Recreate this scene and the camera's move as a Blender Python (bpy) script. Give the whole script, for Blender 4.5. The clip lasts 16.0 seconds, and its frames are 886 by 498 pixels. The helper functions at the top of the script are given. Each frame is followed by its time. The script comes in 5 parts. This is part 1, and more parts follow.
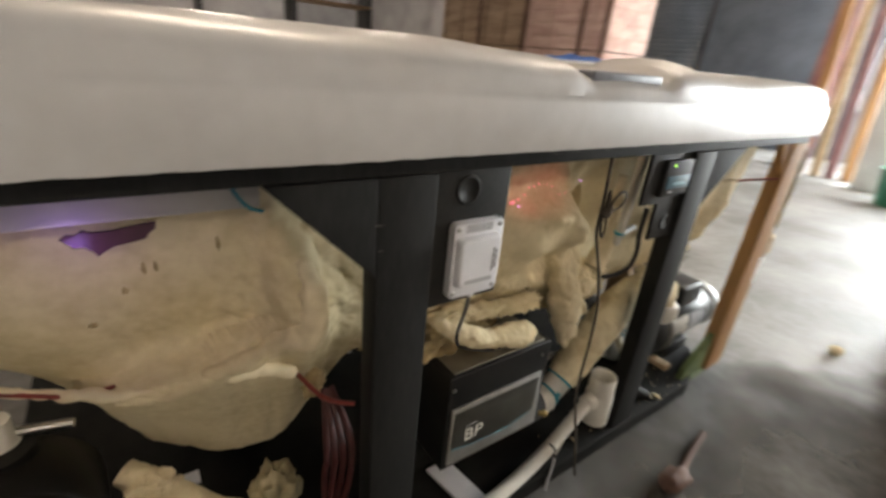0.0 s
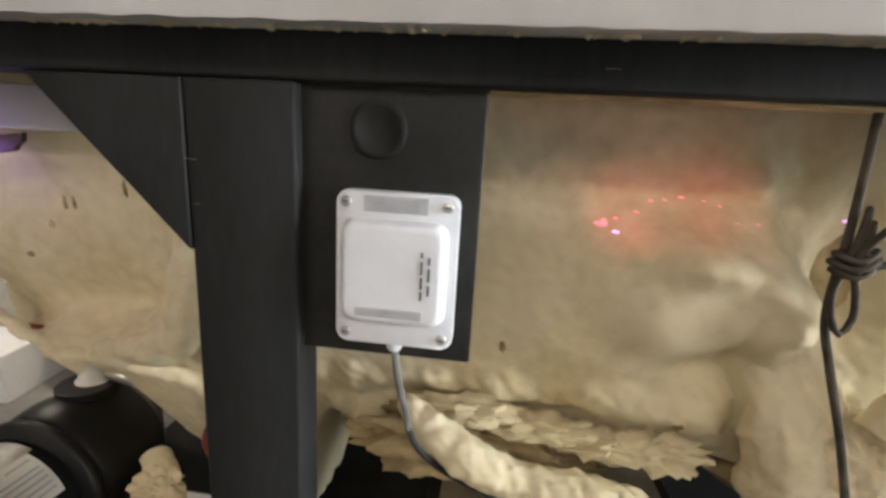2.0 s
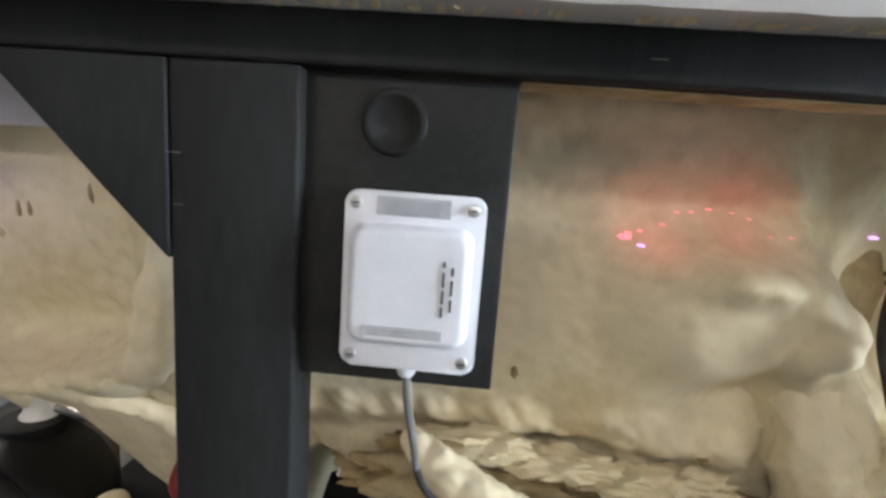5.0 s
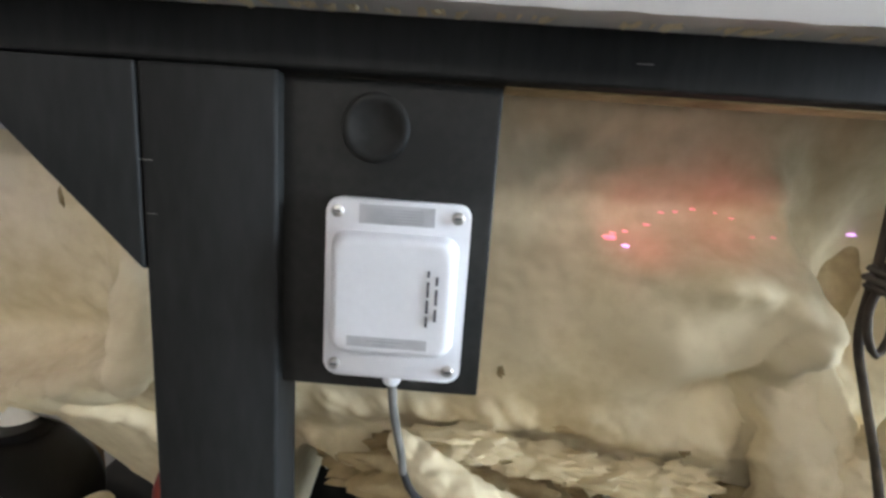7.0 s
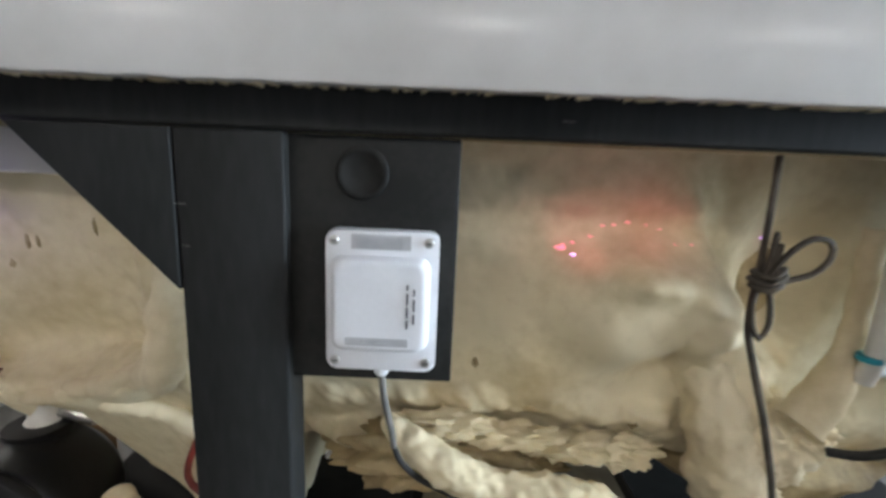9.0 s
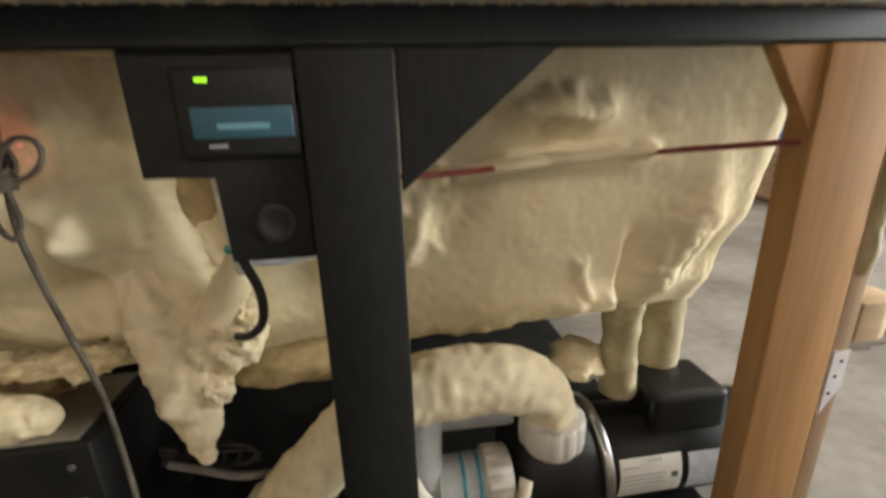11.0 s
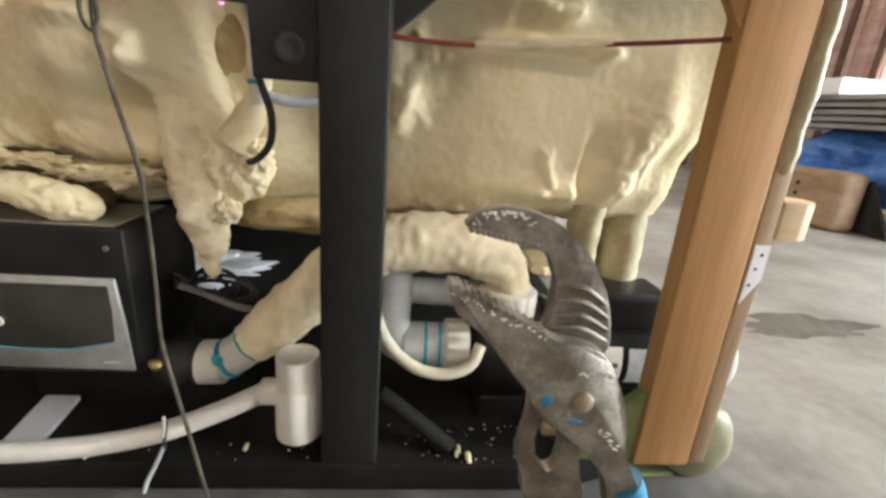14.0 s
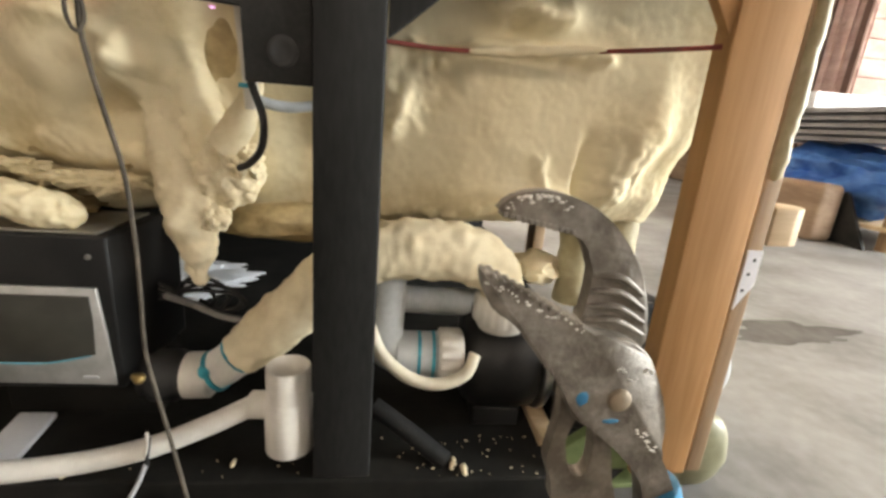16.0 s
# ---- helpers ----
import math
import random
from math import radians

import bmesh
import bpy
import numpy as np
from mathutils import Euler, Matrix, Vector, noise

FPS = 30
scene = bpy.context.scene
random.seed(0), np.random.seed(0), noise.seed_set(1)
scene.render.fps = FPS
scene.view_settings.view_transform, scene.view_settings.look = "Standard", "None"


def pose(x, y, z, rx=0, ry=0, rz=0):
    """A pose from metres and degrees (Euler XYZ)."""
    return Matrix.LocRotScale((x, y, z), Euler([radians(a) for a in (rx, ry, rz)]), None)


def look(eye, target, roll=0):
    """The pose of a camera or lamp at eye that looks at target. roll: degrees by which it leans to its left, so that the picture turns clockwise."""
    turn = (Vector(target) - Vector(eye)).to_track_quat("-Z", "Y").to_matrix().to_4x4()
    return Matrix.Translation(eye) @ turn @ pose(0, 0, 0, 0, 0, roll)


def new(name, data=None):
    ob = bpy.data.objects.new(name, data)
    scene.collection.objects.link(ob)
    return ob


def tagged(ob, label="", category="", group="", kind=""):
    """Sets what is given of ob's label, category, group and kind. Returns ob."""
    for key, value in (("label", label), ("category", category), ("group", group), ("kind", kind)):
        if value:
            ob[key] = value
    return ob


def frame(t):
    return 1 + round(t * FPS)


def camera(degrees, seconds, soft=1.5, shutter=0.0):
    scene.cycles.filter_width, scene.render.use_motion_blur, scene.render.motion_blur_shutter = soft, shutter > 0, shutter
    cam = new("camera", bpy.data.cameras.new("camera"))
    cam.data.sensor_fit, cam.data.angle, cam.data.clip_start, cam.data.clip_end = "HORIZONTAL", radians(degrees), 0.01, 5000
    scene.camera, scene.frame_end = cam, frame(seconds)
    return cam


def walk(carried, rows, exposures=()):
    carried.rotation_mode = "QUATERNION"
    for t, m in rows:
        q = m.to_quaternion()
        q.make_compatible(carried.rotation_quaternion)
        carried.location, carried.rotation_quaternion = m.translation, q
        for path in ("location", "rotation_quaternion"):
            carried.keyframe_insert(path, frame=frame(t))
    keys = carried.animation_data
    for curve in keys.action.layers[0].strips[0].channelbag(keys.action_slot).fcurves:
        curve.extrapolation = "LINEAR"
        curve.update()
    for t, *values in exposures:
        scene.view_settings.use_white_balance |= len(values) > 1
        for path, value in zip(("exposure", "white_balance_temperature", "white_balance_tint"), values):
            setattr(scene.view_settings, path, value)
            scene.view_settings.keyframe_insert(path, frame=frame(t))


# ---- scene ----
cam = camera(90.0, 16.0, soft=3.0, shutter=0.4)
PATH = [
    (0, (-0.239, -0.465, 0.99), (0.862, 1.002, 0.194), 5.5),
    (0.2, (-0.095, -0.5, 1.012), (0.733, 1.113, 0.166), 2.9),
    (0.4, (-0.012, -0.49, 0.997), (0.711, 1.161, 0.129), 3),
    (0.5, (0.036, -0.489, 0.979), (0.68, 1.183, 0.084), 4.7),
    (0.6, (0.096, -0.498, 0.954), (0.578, 1.243, 0.101), 4.2),
    (0.8, (0.165, -0.49, 0.933), (0.43, 1.32, 0.129), 5),
    (1, (0.228, -0.474, 0.91), (0.245, 1.376, 0.158), 5.4),
    (1.2, (0.242, -0.435, 0.872), (0.13, 1.45, 0.205), 4.6),
    (1.5, (0.247, -0.37, 0.841), (0.049, 1.527, 0.24), 4),
    (2, (0.244, -0.328, 0.805), (0.039, 1.614, 0.372), 3.3),
    (2.5, (0.234, -0.332, 0.794), (0.023, 1.621, 0.415), 3.4),
    (3, (0.227, -0.324, 0.787), (0.027, 1.634, 0.432), 3.2),
    (3.5, (0.225, -0.316, 0.786), (0.053, 1.649, 0.458), 4.1),
    (4, (0.218, -0.307, 0.782), (0.068, 1.664, 0.475), 4.3),
    (6.5, (0.206, -0.285, 0.79), (0.158, 1.686, 0.454), 4.3),
    (7, (0.209, -0.286, 0.796), (0.17, 1.681, 0.433), 4),
    (7.5, (0.208, -0.286, 0.799), (0.186, 1.677, 0.415), 3.6),
    (8, (0.207, -0.291, 0.804), (0.191, 1.669, 0.408), 3.2),
    (8.5, (0.2, -0.303, 0.808), (0.192, 1.654, 0.395), 3),
    (9, (0.223, -0.36, 0.83), (0.224, 1.603, 0.445), 2.5),
    (9.5, (0.32, -0.494, 0.941), (0.469, 1.423, 0.398), 1.6),
    (9.6, (0.378, -0.517, 0.93), (0.515, 1.411, 0.422), 1.1),
    (10, (0.56, -0.504, 0.927), (0.877, 1.405, 0.422), 0.4),
    (10.2, (0.662, -0.485, 0.929), (1.081, 1.379, 0.337), -1.2),
    (11.2, (0.86, -0.435, 0.74), (1.08, 1.45, 0.13), -1.8),
    (12.3, (1.0, -0.44, 0.528), (1.01, 1.47, -0.132), -2.8),
    (12.5, (1.002, -0.447, 0.526), (0.912, 1.459, -0.076), -3),
    (13, (0.964, -0.461, 0.625), (1.038, 1.402, -0.098), 5),
    (13.5, (0.921, -0.561, 0.598), (1.08, 1.295, -0.127), 4.9),
    (14, (0.891, -0.607, 0.632), (1.066, 1.292, 0.031), 4.5),
    (14.5, (0.88, -0.618, 0.635), (1.077, 1.289, 0.062), 5.2),
    (15, (0.879, -0.614, 0.631), (1.095, 1.293, 0.067), 4.9),
    (15.5, (0.88, -0.61, 0.627), (1.114, 1.297, 0.071), 4.8),
    (16, (0.879, -0.599, 0.621), (1.113, 1.311, 0.075), 4.7),
]
EXPOSURES = [(0, -0.42, 7800, 13), (0.5, -0.15, 8000, 13), (1.0, 0.02, 7500, 11), (1.2, -0.2, 7700, 12), (1.5, -0.18, 7700, 13), (2.2, 0.12, 6900, 11), (3.5, 0.18, 6350, 10), (8.5, 0.10, 6350, 9), (9.2, 0.0, 6100, 8), (9.6, -0.12, 5950, 8), (10.0, -0.52, 6850, 10), (10.4, -0.5, 7500, 12),
             (12.3, -0.13, 8800, 15), (13.0, 0.05, 7300, 13), (14.0, 0.05, 7500, 12), (16.0, 0.12, 7900, 13)]
walk(cam, [(t, look(eye, target, roll)) for t, eye, target, roll in PATH], EXPOSURES)

# ---- light ----
world = bpy.data.worlds.new("world")
scene.world = world
world.use_nodes = True
wn = world.node_tree
sky = wn.nodes.new("ShaderNodeTexSky")
sky.sky_type = "NISHITA"
sky.sun_disc = False
sky.sun_elevation, sky.sun_rotation = radians(38), radians(60)
wn.links.new(sky.outputs[0], wn.nodes["Background"].inputs[0])
wn.nodes["Background"].inputs[1].default_value = 0.12


def area_lamp(name, m, sx, sy, watts, colour):
    data = bpy.data.lights.new(name, "AREA")
    data.shape, data.size, data.size_y, data.energy, data.color = "RECTANGLE", sx, sy, watts, colour
    ob = new(name, data)
    ob.matrix_world = m
    return ob


# daylight that falls in through the open vehicle door in the east wall
area_lamp("door_daylight", look((8.85, -0.9, 1.8), (6.6, 0.5, 0.0)), 4.0, 3.2, 1900, (0.72, 0.86, 1.0))
# ceiling lamps of the hall that hang over and behind the tub
for lx, ly, watts in ((-4.4, -6.2, 190), (0.6, -6.2, 62), (5.4, -6.2, 34), (-4.4, 2.0, 140), (0.6, 2.2, 190), (5.4, 2.0, 120), (-4.3, 14.4, 320), (2.65, 13.5, 320)):
    area_lamp("hall_light", look((lx, ly, 4.50), (lx, ly + 0.001, 0)), 1.5, 0.5, watts, (1.0, 0.89, 0.74))
# tub lights whose colour leaks out between the foam
for at_, watts, colour in (((0.365, 0.086, 0.757), 0.013, (1.0, 0.20, 0.26)), ((0.440, 0.086, 0.776), 0.011, (1.0, 0.20, 0.32)), ((-0.30, 0.050, 0.775), 0.075, (0.36, 0.24, 1.0))):
    leak = bpy.data.lights.new("tub_light", "POINT")
    leak.energy, leak.color, leak.shadow_soft_size = watts, colour, 0.012
    new("tub_light", leak).location = at_


# ---- materials ----
def surf(name, c1, c2, scale=8.0, rough=0.6, metal=0.0, bump=0.1, fine=60.0, rough2=None, spec=0.5, stretch=(1, 1, 1), coat=0.0, contrast=(0.35, 0.68)):
    """A two-scale procedural surface: broad stains and fine grain."""
    m = bpy.data.materials.new(name)
    m.use_nodes = True
    t = m.node_tree
    n, ln = t.nodes, t.links
    b = n["Principled BSDF"]
    co = n.new("ShaderNodeTexCoord")
    mp = n.new("ShaderNodeMapping")
    mp.inputs["Scale"].default_value = stretch
    ln.new(co.outputs["Object"], mp.inputs["Vector"])
    big, small = n.new("ShaderNodeTexNoise"), n.new("ShaderNodeTexNoise")
    big.inputs["Scale"].default_value, big.inputs["Detail"].default_value = scale, 5.0
    small.inputs["Scale"].default_value, small.inputs["Detail"].default_value = fine, 4.0
    ln.new(mp.outputs[0], big.inputs["Vector"])
    ln.new(mp.outputs[0], small.inputs["Vector"])
    add = n.new("ShaderNodeMath")
    add.operation = "MULTIPLY_ADD"
    add.inputs[1].default_value = 0.35
    ln.new(small.outputs["Fac"], add.inputs[0])
    ln.new(big.outputs["Fac"], add.inputs[2])
    sub = n.new("ShaderNodeMath")
    sub.operation = "SUBTRACT"
    sub.inputs[1].default_value = 0.17
    ln.new(add.outputs[0], sub.inputs[0])
    ramp = n.new("ShaderNodeValToRGB")
    ramp.color_ramp.elements[0].position, ramp.color_ramp.elements[1].position = contrast
    ramp.color_ramp.elements[0].color, ramp.color_ramp.elements[1].color = (*c1, 1), (*c2, 1)
    ln.new(sub.outputs[0], ramp.inputs["Fac"])
    ln.new(ramp.outputs["Color"], b.inputs["Base Color"])
    mr = n.new("ShaderNodeMapRange")
    mr.inputs["To Min"].default_value, mr.inputs["To Max"].default_value = rough, rough2 if rough2 is not None else min(1, rough + 0.12)
    ln.new(small.outputs["Fac"], mr.inputs["Value"])
    ln.new(mr.outputs["Result"], b.inputs["Roughness"])
    b.inputs["Metallic"].default_value = metal
    b.inputs["Specular IOR Level"].default_value = spec
    b.inputs["Coat Weight"].default_value, b.inputs["Coat Roughness"].default_value = coat, 0.16
    if bump:
        bp = n.new("ShaderNodeBump")
        bp.inputs["Strength"].default_value, bp.inputs["Distance"].default_value = bump, 0.004
        ln.new(add.outputs[0], bp.inputs["Height"])
        ln.new(bp.outputs["Normal"], b.inputs["Normal"])
    return m


def glow(name, colour, strength):
    m = bpy.data.materials.new(name)
    m.use_nodes = True
    b = m.node_tree.nodes["Principled BSDF"]
    b.inputs["Base Color"].default_value = (*colour, 1)
    b.inputs["Emission Color"].default_value = (*colour, 1)
    b.inputs["Emission Strength"].default_value = strength
    b.inputs["Roughness"].default_value = 0.4
    return m


FOAM = surf("spray_foam", (0.56, 0.455, 0.262), (0.74, 0.64, 0.432), 4.0, 0.75, bump=0.32, fine=60, contrast=(0.30, 0.56), spec=0.12)
FOAM_PALE = surf("fresh_foam", (0.61, 0.50, 0.315), (0.75, 0.65, 0.45), 8, 0.7, bump=0.35, fine=70, contrast=(0.30, 0.56), spec=0.12)
# Grime plus the shade of the risers behind the pump, in one colour.
FOAM_DIRTY_SHADED = surf("grimy_shaded_foam", (0.30, 0.25, 0.14), (0.50, 0.43, 0.27), 16, 0.45, bump=0.35, fine=70)
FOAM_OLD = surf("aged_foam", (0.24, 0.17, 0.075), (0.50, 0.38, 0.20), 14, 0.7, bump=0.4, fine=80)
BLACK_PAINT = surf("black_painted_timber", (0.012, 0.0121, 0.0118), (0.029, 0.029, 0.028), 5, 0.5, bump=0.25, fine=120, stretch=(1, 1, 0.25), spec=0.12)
BLACK_SHEET = surf("black_plastic_sheet", (0.013, 0.013, 0.0122), (0.030, 0.0285, 0.026), 9, 0.45, bump=0.06, fine=150, spec=0.2)
BLACK_PAN = surf("black_base_pan", (0.007, 0.0066, 0.0055), (0.015, 0.014, 0.012), 10, 0.75, bump=0.15, fine=60, spec=0.15)
BLACK_METAL = surf("black_enamel", (0.008, 0.008, 0.008), (0.016, 0.0155, 0.015), 12, 0.34, bump=0.03, fine=200, spec=0.28)
BLACK_RUBBER = surf("black_rubber", (0.010, 0.010, 0.010), (0.022, 0.021, 0.02), 30, 0.5, bump=0.05)
CORD = surf("grey_brown_cord", (0.045, 0.037, 0.028), (0.115, 0.095, 0.072), 40, 0.65, bump=0.1, spec=0.2)
SHELL = surf("white_acrylic_shell", (0.46, 0.435, 0.405), (0.56, 0.535, 0.505), 4, 0.36, bump=0.03, fine=30, rough2=0.46, coat=0.22)
WHITE_ABS = surf("white_abs_plastic", (0.74, 0.74, 0.76), (0.80, 0.80, 0.82), 20, 0.32, bump=0.02, fine=200)
WHITE_PVC = surf("white_pvc", (0.62, 0.585, 0.52), (0.74, 0.71, 0.64), 12, 0.34, bump=0.03, fine=90)
GREY_PVC = surf("grey_pvc", (0.36, 0.37, 0.37), (0.50, 0.51, 0.50), 12, 0.32, bump=0.03, fine=90)
CREAM_TUBE = surf("cream_vinyl_tube", (0.62, 0.56, 0.42), (0.76, 0.70, 0.56), 20, 0.3, bump=0.02)
TEAL = surf("teal_primer", (0.01, 0.20, 0.26), (0.03, 0.34, 0.42), 50, 0.4, bump=0.02)
GREY_TEXT = surf("grey_print", (0.35, 0.35, 0.36), (0.42, 0.42, 0.43), 90, 0.5, bump=0)
DARK_TEXT = surf("dark_print", (0.06, 0.06, 0.07), (0.09, 0.09, 0.1), 90, 0.5, bump=0)
LABEL_GREY = surf("grey_sticker", (0.42, 0.42, 0.43), (0.50, 0.50, 0.51), 60, 0.75, bump=0.02)
LABEL_WHITE = surf("white_paper_label", (0.60, 0.57, 0.50), (0.72, 0.69, 0.62), 25, 0.55, bump=0.03)
STEEL = surf("bright_steel", (0.45, 0.44, 0.42), (0.60, 0.59, 0.56), 40, 0.25, metal=1.0, bump=0.05)
GALV = surf("galvanised_sheet", (0.34, 0.32, 0.27), (0.48, 0.45, 0.38), 18, 0.38, metal=0.8, bump=0.06)
SILVER = surf("silver_paint", (0.42, 0.41, 0.38), (0.52, 0.51, 0.48), 30, 0.32, metal=0.6, bump=0.02)
BRASS = surf("brass", (0.40, 0.28, 0.10), (0.58, 0.42, 0.18), 60, 0.35, metal=1.0, bump=0.1)
DARK_GLASS = surf("dark_panel_print", (0.030, 0.028, 0.022), (0.046, 0.043, 0.034), 16, 0.3, bump=0.01)
CYAN_LINE = surf("cyan_print", (0.10, 0.36, 0.46), (0.14, 0.44, 0.55), 50, 0.4, bump=0)
PINE = surf("pine_post", (0.33, 0.165, 0.066), (0.47, 0.26, 0.115), 6, 0.62, bump=0.2, fine=45, stretch=(3, 3, 0.2), spec=0.2)
PINE_PALE = surf("pale_pine", (0.50, 0.36, 0.21), (0.66, 0.50, 0.32), 6, 0.6, bump=0.2, fine=45, stretch=(0.4, 3, 3))
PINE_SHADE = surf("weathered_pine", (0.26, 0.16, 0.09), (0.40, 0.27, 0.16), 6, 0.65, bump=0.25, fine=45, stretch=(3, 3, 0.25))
GREEN_WOOD = surf("green_treated_board", (0.09, 0.13, 0.045), (0.17, 0.22, 0.09), 14, 0.6, bump=0.2, fine=70)
FOAM_GLASSY = surf("amber_resin", (0.19, 0.18, 0.105), (0.30, 0.285, 0.18), 10, 0.4, bump=0.15)
RED_WIRE = surf("red_wire", (0.14, 0.018, 0.012), (0.24, 0.03, 0.02), 40, 0.4, bump=0.02)
MAROON = surf("dark_red_lead", (0.035, 0.006, 0.005), (0.075, 0.012, 0.010), 40, 0.45, bump=0.02)
PLUM = surf("plum_acrylic", (0.06, 0.022, 0.035), (0.11, 0.04, 0.06), 20, 0.3, bump=0.02)
TOOL_STEEL = surf("worn_tool_steel", (0.125, 0.104, 0.082), (0.33, 0.295, 0.25), 90, 0.38, metal=0.35, bump=0.25, fine=420, rough2=0.58, contrast=(0.40, 0.85))
TOOL_GRIP = surf("blue_grip", (0.01, 0.13, 0.27), (0.03, 0.26, 0.44), 30, 0.4, bump=0.1)
CONCRETE = surf("concrete_floor", (0.145, 0.137, 0.126), (0.30, 0.292, 0.282), 1.9, 0.5, bump=0.15, fine=22, rough2=0.7)
CONCRETE_WET = surf("damp_concrete", (0.09, 0.082, 0.073), (0.15, 0.14, 0.128), 5, 0.9, bump=0.1, fine=22, spec=0.05)
CONCRETE_DARK = surf("dark_concrete", (0.075, 0.064, 0.052), (0.18, 0.162, 0.14), 5, 0.75, bump=0.15, fine=30, spec=0.2)
WALL = surf("hall_wall", (0.28, 0.27, 0.275), (0.40, 0.39, 0.395), 1.2, 0.7, bump=0.1, fine=18)
CEIL = surf("hall_roof", (0.13, 0.125, 0.135), (0.22, 0.21, 0.225), 0.8, 0.6, bump=0.1, fine=8, stretch=(1, 6, 1))
RED_BEAM = surf("red_oxide_steel", (0.20, 0.092, 0.09), (0.29, 0.14, 0.135), 3, 0.5, bump=0.1, fine=20)
SHUTTER = surf("blue_grey_shutter", (0.10, 0.125, 0.16), (0.15, 0.18, 0.22), 3, 0.4, bump=0.05, fine=20)
SHUTTER_DARK = surf("dark_shutter", (0.045, 0.05, 0.06), (0.07, 0.075, 0.085), 3, 0.4, bump=0.05, fine=20)
# Pink holds the door's daylight on the near crates; farther ones are brown.
CRATE = surf("lit_crate_board", (0.46, 0.29, 0.24), (0.62, 0.44, 0.38), 4, 0.7, bump=0.25, fine=30, stretch=(1, 0.4, 2))
CRATE_BROWN = surf("brown_crate_board", (0.26, 0.17, 0.11), (0.40, 0.28, 0.19), 4, 0.7, bump=0.25, fine=30, stretch=(1, 0.4, 2))
CRATE_GAP = surf("dark_batten", (0.10, 0.05, 0.035), (0.16, 0.085, 0.06), 5, 0.7, bump=0.1)
SHEET_WHITE = surf("white_foam_board", (0.72, 0.73, 0.75), (0.80, 0.81, 0.83), 5, 0.4, bump=0.05)
GREY_CABLE = surf("grey_cable", (0.13, 0.125, 0.115), (0.20, 0.19, 0.175), 40, 0.45, bump=0.02)
WEIR = surf("slate_grey_plastic", (0.11, 0.115, 0.14), (0.17, 0.175, 0.20), 20, 0.4, bump=0.02)
GREY_BOARD = surf("grey_board", (0.24, 0.23, 0.23), (0.36, 0.35, 0.34), 5, 0.6, bump=0.1)
BLUE_TARP = surf("blue_plastic_sheet", (0.02, 0.10, 0.38), (0.10, 0.26, 0.60), 8, 0.3, bump=0.6, fine=20)
YELLOW = surf("yellow_box", (0.45, 0.30, 0.05), (0.58, 0.42, 0.10), 8, 0.5, bump=0.05)
GREEN_TUB = surf("green_plastic", (0.02, 0.18, 0.11), (0.04, 0.26, 0.17), 8, 0.4, bump=0.05)
LAMP_ON = glow("lamp_diffuser", (1.0, 0.98, 0.95), 45.0)
LAMP_GLARE = glow("lamp_glare", (0.92, 0.96, 1.0), 14.0)
TARNISH = surf("tarnished_bolt", (0.28, 0.22, 0.155), (0.45, 0.37, 0.27), 60, 0.5, metal=0.3, bump=0.1)
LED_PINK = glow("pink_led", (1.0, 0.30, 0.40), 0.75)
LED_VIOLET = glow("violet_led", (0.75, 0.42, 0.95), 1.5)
LED_GREEN = glow("green_led", (0.35, 1.0, 0.05), 1.6)
LCD = glow("blue_lcd", (0.02, 0.08, 0.11), 0.22)
LCD_TEXT = glow("lcd_text", (0.10, 0.24, 0.29), 0.4)
OUTSIDE = glow("bright_yard", (0.85, 0.93, 1.0), 3.0)




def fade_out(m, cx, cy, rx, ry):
    """Lets a patch of colour thin out unevenly towards its rim."""
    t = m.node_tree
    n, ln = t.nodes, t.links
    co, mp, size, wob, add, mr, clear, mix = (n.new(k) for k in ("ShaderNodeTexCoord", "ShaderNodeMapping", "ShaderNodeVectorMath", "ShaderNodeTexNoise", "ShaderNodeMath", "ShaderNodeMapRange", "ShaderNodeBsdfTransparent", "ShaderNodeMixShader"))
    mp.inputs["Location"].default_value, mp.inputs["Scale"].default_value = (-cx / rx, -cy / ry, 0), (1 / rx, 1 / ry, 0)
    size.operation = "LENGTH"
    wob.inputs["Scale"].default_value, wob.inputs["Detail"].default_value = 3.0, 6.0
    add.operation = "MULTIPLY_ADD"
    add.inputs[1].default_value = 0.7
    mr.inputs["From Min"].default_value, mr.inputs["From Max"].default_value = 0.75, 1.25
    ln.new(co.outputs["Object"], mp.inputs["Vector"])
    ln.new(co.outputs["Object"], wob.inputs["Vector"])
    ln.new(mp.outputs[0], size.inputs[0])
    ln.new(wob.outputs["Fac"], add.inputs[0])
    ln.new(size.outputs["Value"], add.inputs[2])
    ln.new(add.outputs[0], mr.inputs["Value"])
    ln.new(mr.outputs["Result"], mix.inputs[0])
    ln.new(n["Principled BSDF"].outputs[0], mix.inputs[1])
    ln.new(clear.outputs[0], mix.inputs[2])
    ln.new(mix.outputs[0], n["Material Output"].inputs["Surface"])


fade_out(CONCRETE_DARK, 0.65, -0.70, 1.75, 0.95)


# ---- builders ----
def thing(name, label, category, group="", kind=""):
    return tagged(new(name), label, category, group, kind)


def part(name, bm, material, parent=None, label="", smooth=True):
    me = bpy.data.meshes.new(name)
    bmesh.ops.recalc_face_normals(bm, faces=bm.faces)
    for f in bm.faces:
        f.smooth = smooth
    for e in bm.edges:
        if len(e.link_faces) == 2 and e.calc_face_angle() > 1.05:
            e.smooth = False
    bm.to_mesh(me)
    bm.free()
    me.materials.append(material)
    ob = new(name, me)
    if parent is not None:
        ob.parent = parent
    if label:
        ob["label"] = label
    return ob


